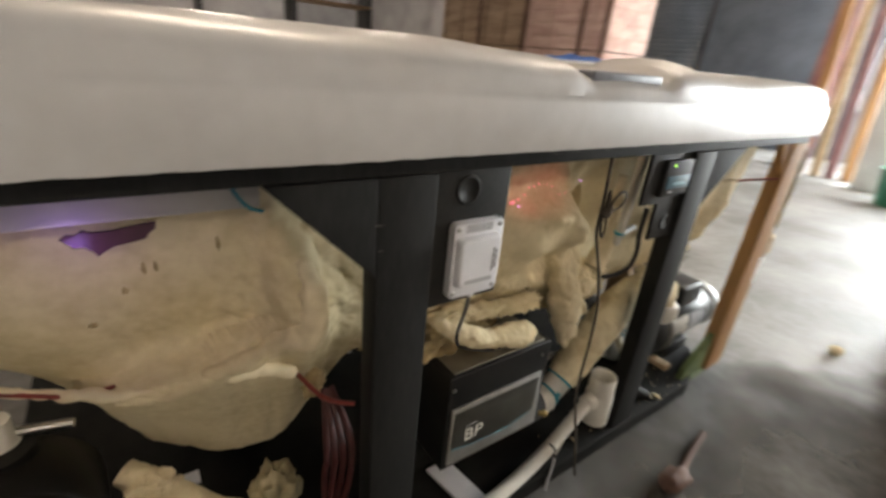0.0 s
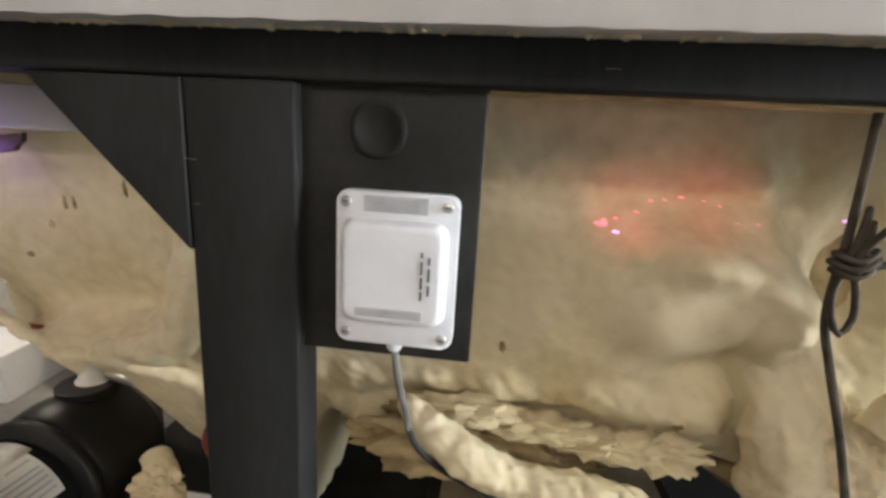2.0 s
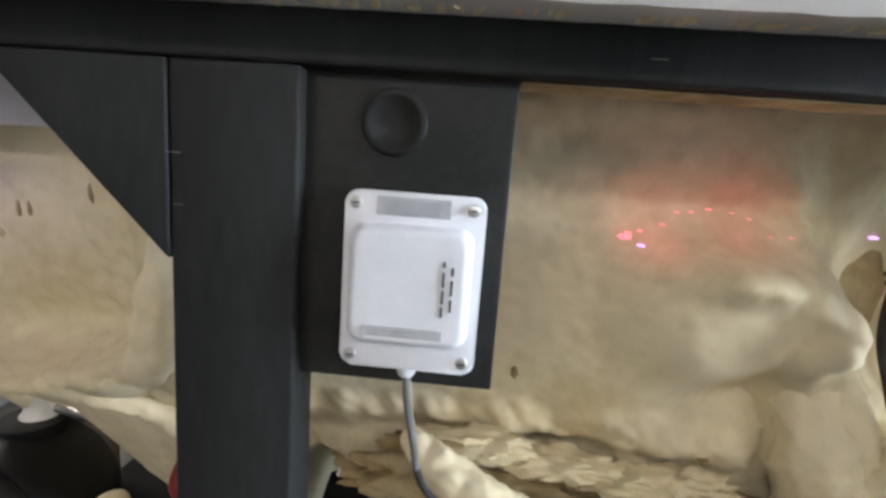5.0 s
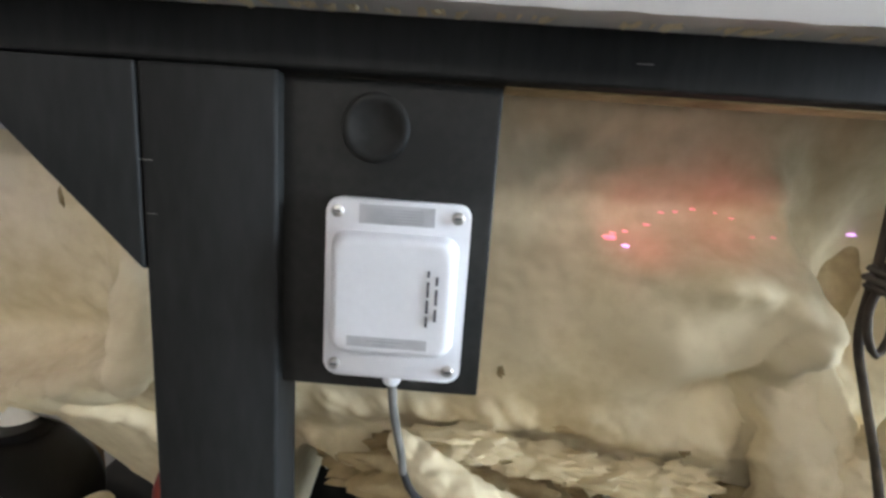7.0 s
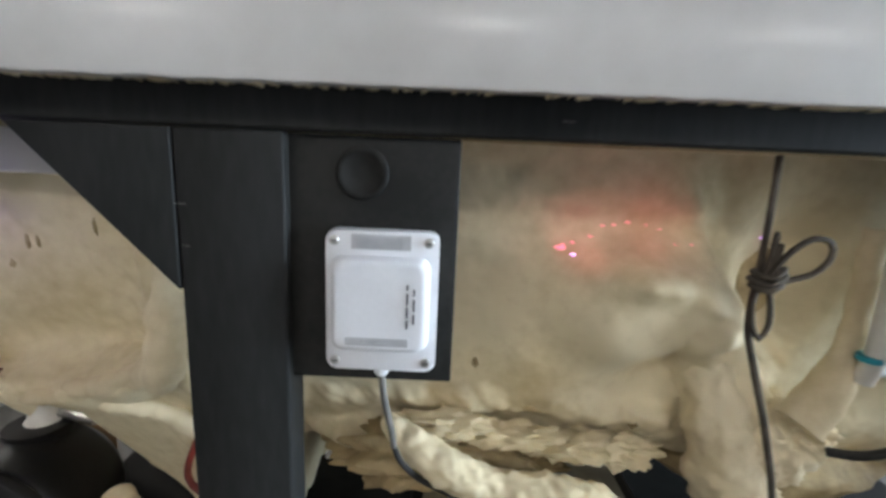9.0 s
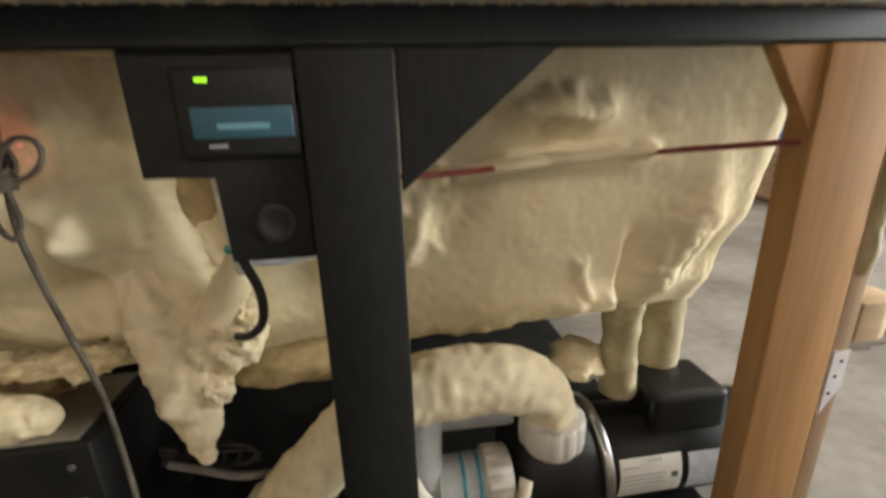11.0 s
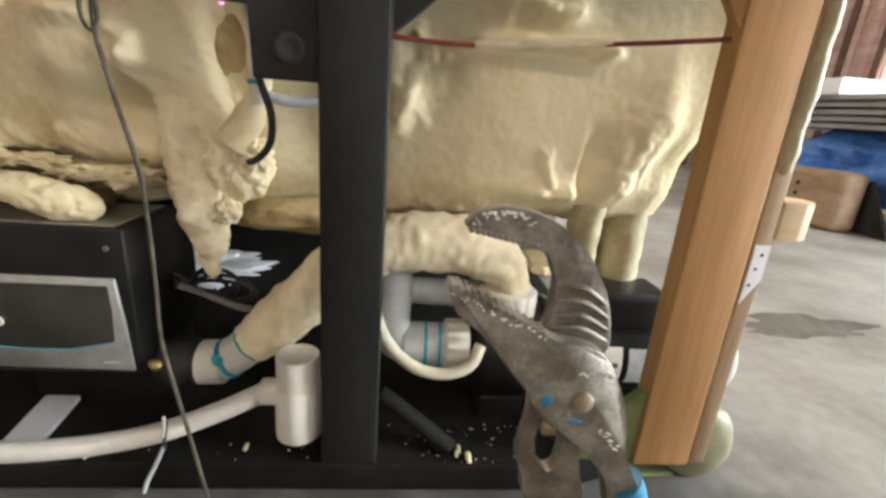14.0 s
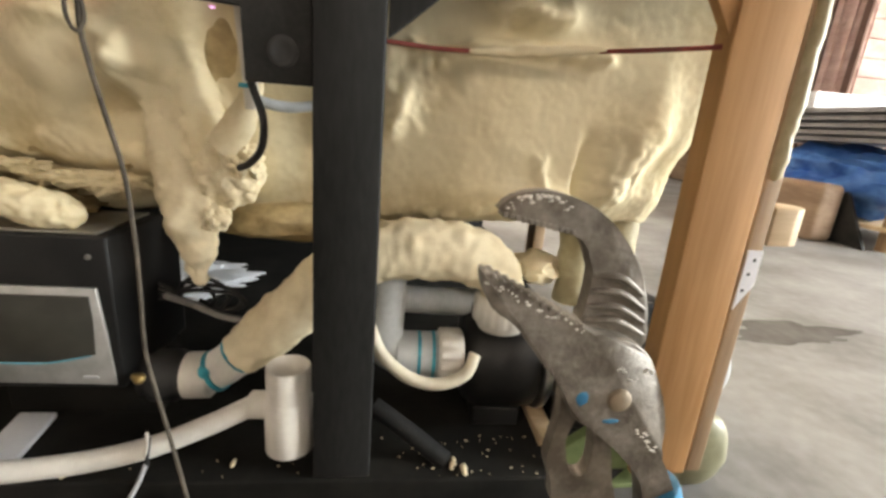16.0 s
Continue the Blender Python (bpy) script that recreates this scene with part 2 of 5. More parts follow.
def box(a, b, bevel=0.003, segs=2):
    bm = bmesh.new()
    bmesh.ops.create_cube(bm, size=1)
    for v in bm.verts:
        v.co = [(p + q) / 2 + c * (q - p) for p, q, c in zip(a, b, v.co)]
    if bevel:
        bmesh.ops.bevel(bm, geom=bm.edges[:], offset=bevel, segments=segs, affect="EDGES", profile=0.6)
    return bm


def slab(outline, axis, lo, hi, bevel=0.002):
    """A flat plate: a 2D outline pushed out along an axis."""
    bm = bmesh.new()

    def at(p, h):
        return {"y": (p[0], h, p[1]), "z": (p[0], p[1], h), "x": (h, p[0], p[1])}[axis]

    low, top = [bm.verts.new(at(p, lo)) for p in outline], [bm.verts.new(at(p, hi)) for p in outline]
    bm.faces.new(low)
    bm.faces.new(top[::-1])
    for i in range(len(low)):
        j = (i + 1) % len(low)
        bm.faces.new((low[j], low[i], top[i], top[j]))
    if bevel:
        bmesh.ops.bevel(bm, geom=bm.edges[:], offset=bevel, segments=2, affect="EDGES", profile=0.6)
    return bm


def smooth_path(points, step):
    """Catmull-Rom through the points; each may carry a radius as its fourth number."""
    pts = [np.array(p, float) for p in points]
    pts = [2 * pts[0] - pts[1], *pts, 2 * pts[-1] - pts[-2]]
    out = []
    for a, b, c, d in zip(pts, pts[1:], pts[2:], pts[3:]):
        count = max(2, int(np.linalg.norm((c - b)[:3]) / step))
        for i in range(count):
            s = i / count
            out.append(0.5 * (2 * b + (c - a) * s + (2 * a - 5 * b + 4 * c - d) * s * s + (3 * b - a - 3 * c + d) * s ** 3))
    out.append(pts[-2])
    return out


def rope(points, radius=0.01, segs=12, step=0.01, rough=0.0, grain=30.0, closed_ends=True, rounded=False):
    """A swept tube; rough pushes its skin in and out by noise."""
    path = smooth_path([(*p, radius) if len(p) == 3 else p for p in points], step)
    bm = bmesh.new()
    rings, up = [], Vector((0.13, 0.31, 0.94)).normalized()
    for i, p in enumerate(path):
        q = path[min(i + 1, len(path) - 1)] - path[max(i - 1, 0)]
        d = Vector(q[:3]).normalized()
        side = d.cross(up).normalized()
        up = side.cross(d).normalized()
        c, r = Vector(p[:3]), p[3]
        if rounded:
            e = min(i, len(path) - 1 - i) * step / max(r, 1e-4)
            r *= math.sqrt(max(0.02, min(1, e * (2 - e)))) if e < 1 else 1
        ring = []
        for k in range(segs):
            a = 2 * math.pi * k / segs
            n = side * math.cos(a) + up * math.sin(a)
            rr = r
            if rough:
                w = c + n * r
                rr += rough * (1.6 * abs(noise.noise(w * grain * 0.6)) - 0.3 + 0.6 * noise.noise(w * grain * 1.7) + 0.3 * noise.noise(w * grain * 4))
            ring.append(bm.verts.new(c + n * rr))
        rings.append(ring)
    for a, b in zip(rings, rings[1:]):
        for k in range(segs):
            bm.faces.new((a[k], a[(k + 1) % segs], b[(k + 1) % segs], b[k]))
    if closed_ends:
        bm.faces.new(rings[0][::-1])
        bm.faces.new(rings[-1])
    return bm


def lathe(base, axis, profile, segs=32):
    """Turns a profile of (distance along the axis, radius) round an axis from base."""
    d = Vector(axis).normalized()
    side = d.orthogonal().normalized()
    up = d.cross(side)
    bm = bmesh.new()
    rings = []
    for h, r in profile:
        c = Vector(base) + d * h
        rings.append([bm.verts.new(c + (side * math.cos(2 * math.pi * k / segs) + up * math.sin(2 * math.pi * k / segs)) * max(r, 0.0005)) for k in range(segs)])
    for a, b in zip(rings, rings[1:]):
        for k in range(segs):
            bm.faces.new((a[k], a[(k + 1) % segs], b[(k + 1) % segs], b[k]))
    bm.faces.new(rings[0][::-1])
    bm.faces.new(rings[-1])
    return bm


def lugged(bm, base, axis, count=14, depth=0.05):
    """Presses grip lugs into the widest rings of a turned nut."""
    d = Vector(axis).normalized()
    side = d.orthogonal().normalized()
    up = d.cross(side)
    wide = max((v.co - Vector(base) - d * (v.co - Vector(base)).dot(d)).length for v in bm.verts)
    for v in bm.verts:
        w = v.co - Vector(base)
        flat = w - d * w.dot(d)
        if flat.length > wide * 0.97 and math.sin(math.atan2(flat.dot(up), flat.dot(side)) * count) > 0.2:
            v.co -= flat * depth
    return bm


def lump(centre, size, rough=0.25, grain=3.0, subdiv=3, seed=0.0):
    """An uneven rounded clump."""
    bm = bmesh.new()
    bmesh.ops.create_icosphere(bm, subdivisions=subdiv, radius=1)
    for v in bm.verts:
        n = v.co.normalized()
        k = 1 + rough * (noise.noise(n * grain + Vector((seed, 0, 0))) + 0.5 * noise.noise(n * grain * 2.5 + Vector((0, seed, 0))) + 0.25 * noise.noise(n * grain * 6))
        v.co = Vector(centre) + Vector((n.x * size[0], n.y * size[1], n.z * size[2])) * k
    return bm


def bars(name, rows, material, parent, label=""):
    """Unreadable print: thin raised bars, each from corner to corner on a plane of constant y."""
    for x0, x1, z0, z1, y in rows:
        part(name, box((x0, y - 0.0006, z0), (x1, y + 0.0006, z1), 0), material, parent, label)


# ---- hall ----
def hall():
    ground = tagged(part("floor", box((-14, -9, -0.2), (40, 24, 0), 0), CONCRETE), "worn grey concrete floor with stains", "floor", kind="structure")
    for name, a, b in (
        ("wall_north", (-14, 20, 0), (9, 20.3, 5.2)), ("wall_south", (-14, -7.3, 0), (9, -7, 5.2)), ("wall_west", (-14.3, -7.3, 0), (-14, 20.3, 5.2)),
        ("wall_east", (9, 5.4, 0), (9.3, 20.3, 5.2)), ("wall_east_mid", (9, 1.1, 0), (9.3, 1.7, 5.2)), ("wall_east_south", (9, -7.3, 0), (9.3, -4.4, 5.2)),
        ("wall_east_over_door", (9, -4.4, 3.5), (9.3, 1.1, 5.2)), ("wall_east_over_shutter", (9, 1.7, 3.7), (9.3, 5.4, 5.2)),
    ):
        tagged(part(name, box(a, b, 0), WALL, smooth=False), "grey painted hall wall", "wall", kind="structure")
    bm = bmesh.new()
    for i in range(86):
        x0, x1 = -14.3 + i * 0.275, -14.3 + i * 0.275 + 0.16
        z = 5.2
        for p, q, h0, h1 in ((x0, x1, z, z), (x1, x1 + 0.03, z, z + 0.06), (x1 + 0.03, x0 + 0.245, z + 0.06, z + 0.06), (x0 + 0.245, x0 + 0.275, z + 0.06, z)):
            v = [bm.verts.new(c) for c in ((p, -7.3, h0), (q, -7.3, h1), (q, 20.3, h1), (p, 20.3, h0))]
            bm.faces.new(v)
    tagged(part("ceiling", bm, CEIL, smooth=False), "dark ribbed metal roof deck", "ceiling", kind="structure")
    for y in (-3.0, 4.5, 11.0, 17.0):
        b = thing("roof_beam", "red oxide painted steel roof beam", "beam", "roof beams")
        part("web", box((-14, y - 0.012, 4.45), (9, y + 0.012, 5.15), 0), RED_BEAM, b)
        part("flange", box((-14, y - 0.11, 4.42), (9, y + 0.11, 4.45), 0), RED_BEAM, b)
        part("flange", box((-14, y - 0.11, 5.12), (9, y + 0.11, 5.15), 0), RED_BEAM, b)
    # No window here: a glowing panel stands in for lens glare of a lamp.
    part("glare_panel", box((-13.6, 19.93, 4.15), (-10.4, 19.98, 5.0), 0), LAMP_GLARE, bpy.data.objects["wall_north"], "glowing panel added for the glare of a lamp")
    b = thing("sloping_beam", "red oxide steel rafter sloping under the roof", "beam")
    part("web", slab([(0.5, 4.9), (8.9, 2.9), (8.9, 3.5), (0.5, 5.18)], "y", 13.4, 13.46, 0), RED_BEAM, b)
    for x in (-6.5, -1.5, 3.5):
        b = thing("purlin", "dark steel purlin under the roof", "beam", "purlins")
        part("web", box((x, -7, 4.95), (x + 0.06, 20, 5.18), 0), CEIL, b)
    # the part of the yard that shows through the open door
    tagged(part("backdrop", box((16, -9, 0), (16.1, 4, 6), 0), OUTSIDE), "bright overcast yard beyond the open door", "backdrop", kind="structure")


def hall_lamp(x, y, z=4.56):
    lamp = thing("ceiling_lamp", "switched-on white high-bay ceiling lamp on two wires", "lamp", "hall lamps")
    part("housing", box((x - 0.75, y - 0.2, z + 0.02), (x + 0.75, y + 0.2, z + 0.10), 0.01), WHITE_ABS, lamp)
    part("diffuser", box((x - 0.62, y - 0.17, z - 0.14), (x + 0.62, y + 0.17, z + 0.02), 0.05, 3), LAMP_ON, lamp)
    for dx in (-0.6, 0.6):
        part("wire", rope([(x + dx, y, z + 0.1), (x + dx, y, z + 0.35), (x + dx, y, 5.2)], 0.006, 6, 0.3), BLACK_RUBBER, lamp)


hall()
for lx, ly in ((-10.6, 17.4), (-4.3, 14.4), (2.65, 13.5), (3.1, 16.1), (2.85, 19.2), (7.0, 12.9)):
    hall_lamp(lx, ly)
for lx, ly in ((-4.4, -6.2), (0.6, -6.2), (5.4, -6.2), (-4.4, 2.0), (0.6, 2.2), (5.4, 2.0), (-5.5, 8.5)):
    hall_lamp(lx, ly)

# ---- hot tub ----
tub = thing("hot_tub", "white acrylic hot tub with its cabinet panels removed", "hot tub")


def loop(x0, x1, y0, y1, left_r, right_r, front=220, arc=40, side=40, back=30):
    """A rounded rectangle seen from above, densest along its front; anticlockwise from the front left."""
    out = []
    for i in range(front):
        s = i / front
        out.append((x0 + left_r + s * (x1 - right_r - x0 - left_r), y0))
    for i in range(arc):
        a = math.pi / 2 * i / arc
        out.append((x1 - right_r + right_r * math.sin(a), y0 + right_r - right_r * math.cos(a)))
    for i in range(side):
        out.append((x1, y0 + right_r + i / side * (y1 - y0 - 2 * right_r)))
    for i in range(arc // 2):
        a = math.pi / 2 * i / (arc // 2)
        out.append((x1 - right_r + right_r * math.cos(a), y1 - right_r + right_r * math.sin(a)))
    for i in range(back):
        s = i / back
        out.append((x1 - right_r - s * (x1 - right_r - x0 - left_r), y1))
    for i in range(arc // 2):
        a = math.pi / 2 * i / (arc // 2)
        out.append((x0 + left_r - left_r * math.sin(a), y1 - left_r + left_r * math.cos(a)))
    for i in range(side):
        out.append((x0, y1 - left_r - i / side * (y1 - y0 - 2 * left_r)))
    for i in range(arc):
        a = math.pi / 2 * i / arc
        out.append((x0 + left_r - left_r * math.cos(a), y0 + left_r - left_r * math.sin(a)))
    return out


def skin(rings, cap_last=True):
    bm = bmesh.new()
    rows = [[bm.verts.new(p) for p in r] for r in rings]
    for a, b in zip(rows, rows[1:]):
        n = len(a)
        for k in range(n):
            bm.faces.new((a[k], a[(k + 1) % n], b[(k + 1) % n], b[k]))
    if cap_last:
        bm.faces.new(rows[-1])
    return bm


def step(lo, hi, x):
    s = min(1, max(0, (x - lo) / (hi - lo)))
    return s * s * (3 - 2 * s)


def shell():
    profile = [(0.06, 0.886), (0.008, 0.8795), (0.001, 0.880), (0.0, 0.886), (0.002, 0.915), (0.004, 0.945), (0.008, 0.953), (0.013, 0.958), (0.016, 0.975), (0.024, 0.988), (0.036, 0.997), (0.055, 1.003), (0.085, 1.007),
               (0.12, 1.009), (0.16, 1.009), (0.20, 1.006), (0.235, 0.998), (0.262, 0.98), (0.28, 0.95), (0.30, 0.87), (0.325, 0.72), (0.36, 0.58), (0.45, 0.50), (0.6, 0.49)]
    rings = []
    for inset, z in profile:
        r = max(0.03, 0.13 - inset * 0.3)
        ring = []
        for x, y in loop(-0.60 + inset, 1.45 - inset, -0.040 + inset, 1.95 - inset, r, r):
            h = z
            if y < 0.4 and z > 0.955 and 0.01 < inset < 0.27:
                dip = step(0.298, 0.350, x) * (1 - step(0.540, 0.600, x))
                h -= 0.017 * dip * min(1, (z - 0.955) / 0.035)
                h += 0.013 * step(0.590, 0.645, x) * (1 - step(0.68, 0.74, x)) * step(0.02, 0.12, inset)
                h += 0.006 * noise.noise(Vector((x * 5, inset * 9, 0)))
            if y < 0.0 and z < 0.89:
                h += 0.0012 * noise.noise(Vector((x * 40, 0, 0)))
            wob = 0.003 * noise.noise(Vector((x * 3, y * 3, z * 6)))
            ring.append((x, y + wob, h))
        rings.append(ring)
    ob = part("shell", skin(rings), SHELL, tub, "glossy white acrylic rim and basin")
    part("weir_cover", box((0.352, -0.010, 0.974), (0.542, 0.022, 0.9905), 0.004), WEIR, tub, "grey plastic weir strip set in the rim")
    return ob


BUMPS = ((0.445, 0.680, 0.095, 0.068, 0.062), (0.40, 0.772, 0.085, 0.016, -0.010), (0.26, 0.505, 0.15, 0.018, -0.030), (0.605, 0.71, 0.055, 0.10, -0.045), (0.31, 0.62, 0.10, 0.05, 0.012), (0.485, 0.612, 0.06, 0.040, -0.020), (0.40, 0.60, 0.05, 0.03, 0.016),
         (-0.05, 0.61, 0.06, 0.10, 0.042), (-0.2, 0.555, 0.13, 0.020, 0.020), (-0.2, 0.60, 0.12, 0.028, -0.018), (-0.11, 0.455, 0.12, 0.035, 0.03), (1.255, 0.555, 0.055, 0.075, 0.040), (1.195, 0.53, 0.010, 0.06, -0.022), (1.06, 0.60, 0.12, 0.12, 0.012), (1.30, 0.63, 0.04, 0.09, 0.02),
         (1.075, 0.785, 0.055, 0.022, 0.032), (0.28, 0.83, 0.05, 0.02, -0.012), (0.52, 0.80, 0.03, 0.06, -0.015), (0.72, 0.60, 0.05, 0.06, -0.02), (1.12, 0.49, 0.09, 0.03, 0.022), (0.92, 0.70, 0.04, 0.05, -0.02))
# rolls of foam that lie on the surface: ends, radius, how far they stand out
ROLLS = (((0.395, 0.728), (0.49, 0.722), 0.026, 0.012), ((0.49, 0.722), (0.565, 0.62), 0.032, 0.014), ((1.116, 0.575), (1.132, 0.505), 0.012, 0.012), ((1.10, 0.49), (1.16, 0.497), 0.022, 0.016), ((0.10, 0.535), (0.30, 0.535), 0.030, 0.012), ((0.36, 0.545), (0.50, 0.53), 0.024, 0.014), ((0.50, 0.79), (0.53, 0.66), 0.030, 0.020), ((0.53, 0.66), (0.60, 0.52), 0.050, 0.040), ((0.08, 0.478), (0.24, 0.462), 0.022, 0.018),
         ((0.90, 0.728), (1.20, 0.737), 0.010, 0.014), ((1.02, 0.775), (1.12, 0.79), 0.022, 0.018), ((0.87, 0.60), (0.93, 0.72), 0.022, 0.012),
         ((-0.32, 0.545), (-0.16, 0.560), 0.016, 0.034), ((-0.17, 0.560), (-0.06, 0.600), 0.024, 0.038), ((-0.075, 0.72), (-0.055, 0.60), 0.036, 0.034), ((-0.10, 0.79), (-0.075, 0.70), 0.026, 0.018))


# where the foam is crumbly: centre and spread
CRUMBLY = ((1.26, 0.565, 0.045, 0.075), (0.575, 0.56, 0.06, 0.12), (0.33, 0.50, 0.20, 0.035), (-0.06, 0.63, 0.11, 0.15), (1.07, 0.79, 0.07, 0.025), (1.02, 0.45, 0.22, 0.030), (-0.2, 0.46, 0.25, 0.03), (0.515, 0.66, 0.030, 0.06), (0.90, 0.68, 0.05, 0.06))


def foam_relief(x, y, z):
    """How far the foam stands out from the smooth basin."""
    p = Vector((x, y, z))
    lively = 0.05 + 0.35 * step(0.10, 0.50, noise.noise(p * 3.1 + Vector((5, 2, 0))))
    out = 0.012 * noise.noise(p * 4.5)
    if y < 0.45:
        for bx, bz, sx, sz, amp in BUMPS:
            e = ((x - bx) / sx) ** 2 + ((z - bz) / sz) ** 2
            if e < 9:
                out += amp * math.exp(-e ** 2.2 if amp > 0.05 else -e)
        for bx, bz, sx, sz in CRUMBLY:
            e = ((x - bx) / sx) ** 2 + ((z - bz) / sz) ** 2
            if e < 6:
                lively = max(lively, math.exp(-e * e * 0.35) * (0.75 + 0.5 * noise.noise(p * 9)))
        w = Vector((noise.noise(p * 14), 0, noise.noise(p * 14 + Vector((9, 9, 9))))) * 0.014
        lift = 0
        for (ax, az), (bx, bz), r, amp in ROLLS:
            dx, dz, qx, qz = bx - ax, bz - az, x + w.x - ax, z + w.z - az
            s = max(0, min(1, (qx * dx + qz * dz) / (dx * dx + dz * dz)))
            d = math.hypot(qx - s * dx, qz - s * dz) / r
            if d < 2.2:
                lift = max(lift, amp * (math.sqrt(max(0, 1 - d * d)) if amp > 0.027 else math.exp(-1.6 * d * d)))
                lively = max(lively, 0.8 * math.exp(-d ** 4))
        out += lift - 0.030 * step(1.178, 1.198, x + 0.02 * noise.noise(Vector((0, z * 14, 3)))) * (1 - step(0.55, 0.64, z))
    return out + lively * (0.020 * (abs(noise.noise(p * 13 + Vector((3, 1, 7)))) - 0.2) + 0.015 * (abs(noise.noise(p * 28)) - 0.2) + 0.0090 * (abs(noise.noise(p * 58)) - 0.2) + 0.0018 * noise.noise(p * 120)) + 0.0008 * noise.noise(p * 100) + 0.0012 * noise.noise(p * 22)


def foam_front(x, z):
    y = 0.105 + 0.055 * (0.872 - z) / 0.41
    return y - foam_relief(x, y, z)


def foam_body():
    rows = [(0.0, 0.872 - 0.41 * i / 104) for i in range(105)]
    curve = [(0.010, 0.455), (0.02, 0.447), (0.035, 0.440), (0.055, 0.434), (0.085, 0.430), (0.13, 0.427), (0.2, 0.425), (0.4, 0.424)]
    rings = []
    for extra, z in rows + curve:
        inset = 0.055 * (0.872 - z) / 0.41 + extra + 0.02 * (1 - step(0.455, 0.52, z))
        ring = []
        for x, y in loop(-0.66 + inset + 0.24 * (1 - step(0.42, 0.74, z)), 1.435 - inset * 0.4, 0.105 + inset, 1.86 - inset, 0.26, 0.055, front=400):
            out = foam_relief(x, y, z)
            well = 0.320 * step(-0.50, -0.27, x) * (1 - step(-0.06, 0.06, x)) * (1 - step(0.6, 0.9, y)) * (1 - step(0.43, 0.56, z))
            drop = 0.025 * noise.noise(Vector((x * 9, y * 3, 4))) * (1 - step(0.43, 0.56, z)) - well
            d = Vector((max(-1, min(1, (x - 0.43) / 0.9)) ** 5, -1 if y < 0.6 else 0.2, 0)).normalized()
            ring.append((x + d.x * out, y + d.y * out + 0.60 * well, z + drop))
        rings.append(ring)
    part("foam_insulation", skin(rings), FOAM, tub, "sprayed cream polyurethane foam over the basin")


def frame_timbers():
    for x, mat_, lab in ((0.004, BLACK_PAINT, "black painted timber post"), (0.772, BLACK_PAINT, "black painted timber post"), (1.315, PINE, "bare pine corner post")):
        part("post", box((x, 0, 0.056), (x + (0.100 if mat_ is PINE else 0.089), 0.040, 0.849), 0.003), mat_, tub, lab)
    part("post", box((1.405, 0.42, 0.056), (1.443, 0.51, 0.88), 0.003), PINE_SHADE, tub, "bare pine side post")
    part("post", box((1.405, 0.95, 0.056), (1.443, 1.04, 0.88), 0.003), PINE_SHADE, tub, "bare pine side post")
    part("top_beam", box((-0.55, 0, 0.850), (1.421, 0.040, 0.912), 0.003), BLACK_PAINT, tub, "black painted beam under the rim")
    part("side_beam", box((1.405, 0.041, 0.881), (1.440, 1.85, 0.912), 0.003), PINE_SHADE, tub, "bare pine beam under the rim")
    part("gusset", slab([(0.003, 0.714), (0.003, 0.8485), (-0.130, 0.8485)], "y", -0.0015, 0.020), BLACK_PAINT, tub, "black triangular corner brace")
    part("gusset", slab([(0.863, 0.716), (1.020, 0.8485), (0.863, 0.8485)], "y", 0.002, 0.020), BLACK_PAINT, tub, "black triangular corner brace")
    part("gusset", slab([(1.318, 0.755), (1.318, 0.8485), (1.253, 0.8485)], "y", 0.006, 0.024), PINE, tub, "pine triangular corner brace")
    bm = slab([(0.0905, 0.634), (0.235, 0.634), (0.235, 0.8485), (0.0905, 0.8485)], "y", 0.012, 0.020)
    plate = part("mounting_plate", bm, BLACK_SHEET, tub, "black plastic mounting plate")
    part("knockout", lathe((0.154, 0.0122, 0.818), (0, -1, 0), [(0, 0.0225), (0.0015, 0.0225), (0.003, 0.021), (0.003, 0.017), (0.0012, 0.0155), (0.0012, 0.001)]), BLACK_SHEET, plate, "round knockout ring")
    # A raised dark disc in place of the shaded recess.
    part("slot", lathe((0.155, 0.0125, 0.815), (0, -1, 0), [(0, 0.011), (0.0010, 0.010), (0.0012, 0.006)]), BLACK_RUBBER, plate, "dark disc standing in for the knockout recess")
    plate = part("mounting_plate", slab([(0.622, 0.739), (0.688, 0.739), (0.688, 0.652), (0.7705, 0.652), (0.7705, 0.8485), (0.622, 0.8485)], "y", 0.012, 0.020), BLACK_SHEET, tub, "black plastic stepped mounting plate")
    part("knockout", lathe((0.735, 0.0122, 0.690), (0, -1, 0), [(0, 0.019), (0.002, 0.019), (0.003, 0.017), (0.003, 0.012), (0.001, 0.010), (0.001, 0.001)]), BLACK_RUBBER, plate, "round knockout ring")
    part("residue_strip", box((0.236, 0.012, 0.8480), (0.621, 0.037, 0.8496), 0.0004), FOAM_OLD, tub, "brown foam residue under the beam")
    for x0, x1, z0, z1 in ((0.003, 0.012, 0.7872, 0.7879), (0.006, 0.013, 0.7524, 0.7528), (0.312, 0.322, 0.8648, 0.8652)):
        part("scuff_mark", box((x0, -0.0003, z0), (x1, 0.0005, z1), 0), GREY_CABLE, tub, "pale scratch in the black paint")
    pan = [(-0.56, -0.006), (1.19, -0.006), (1.30, 0.03), (1.40, 0.10), (1.415, 1.90), (-0.56, 1.90)]
    part("base_pan", slab(pan, "z", 0.004, 0.056, 0.006), BLACK_PAN, tub, "black moulded base pan")
    part("skid", box((-0.55, 0.012, 0.0), (1.18, 0.05, 0.016), 0.002), GREEN_WOOD, tub, "greenish treated skid under the pan")
    part("corner_block", slab([(1.318, 0.200), (1.318, 0.056), (1.175, 0.056), (1.185, 0.095)], "y", 0.012, 0.032), GREEN_WOOD, tub, "green treated plywood corner block")
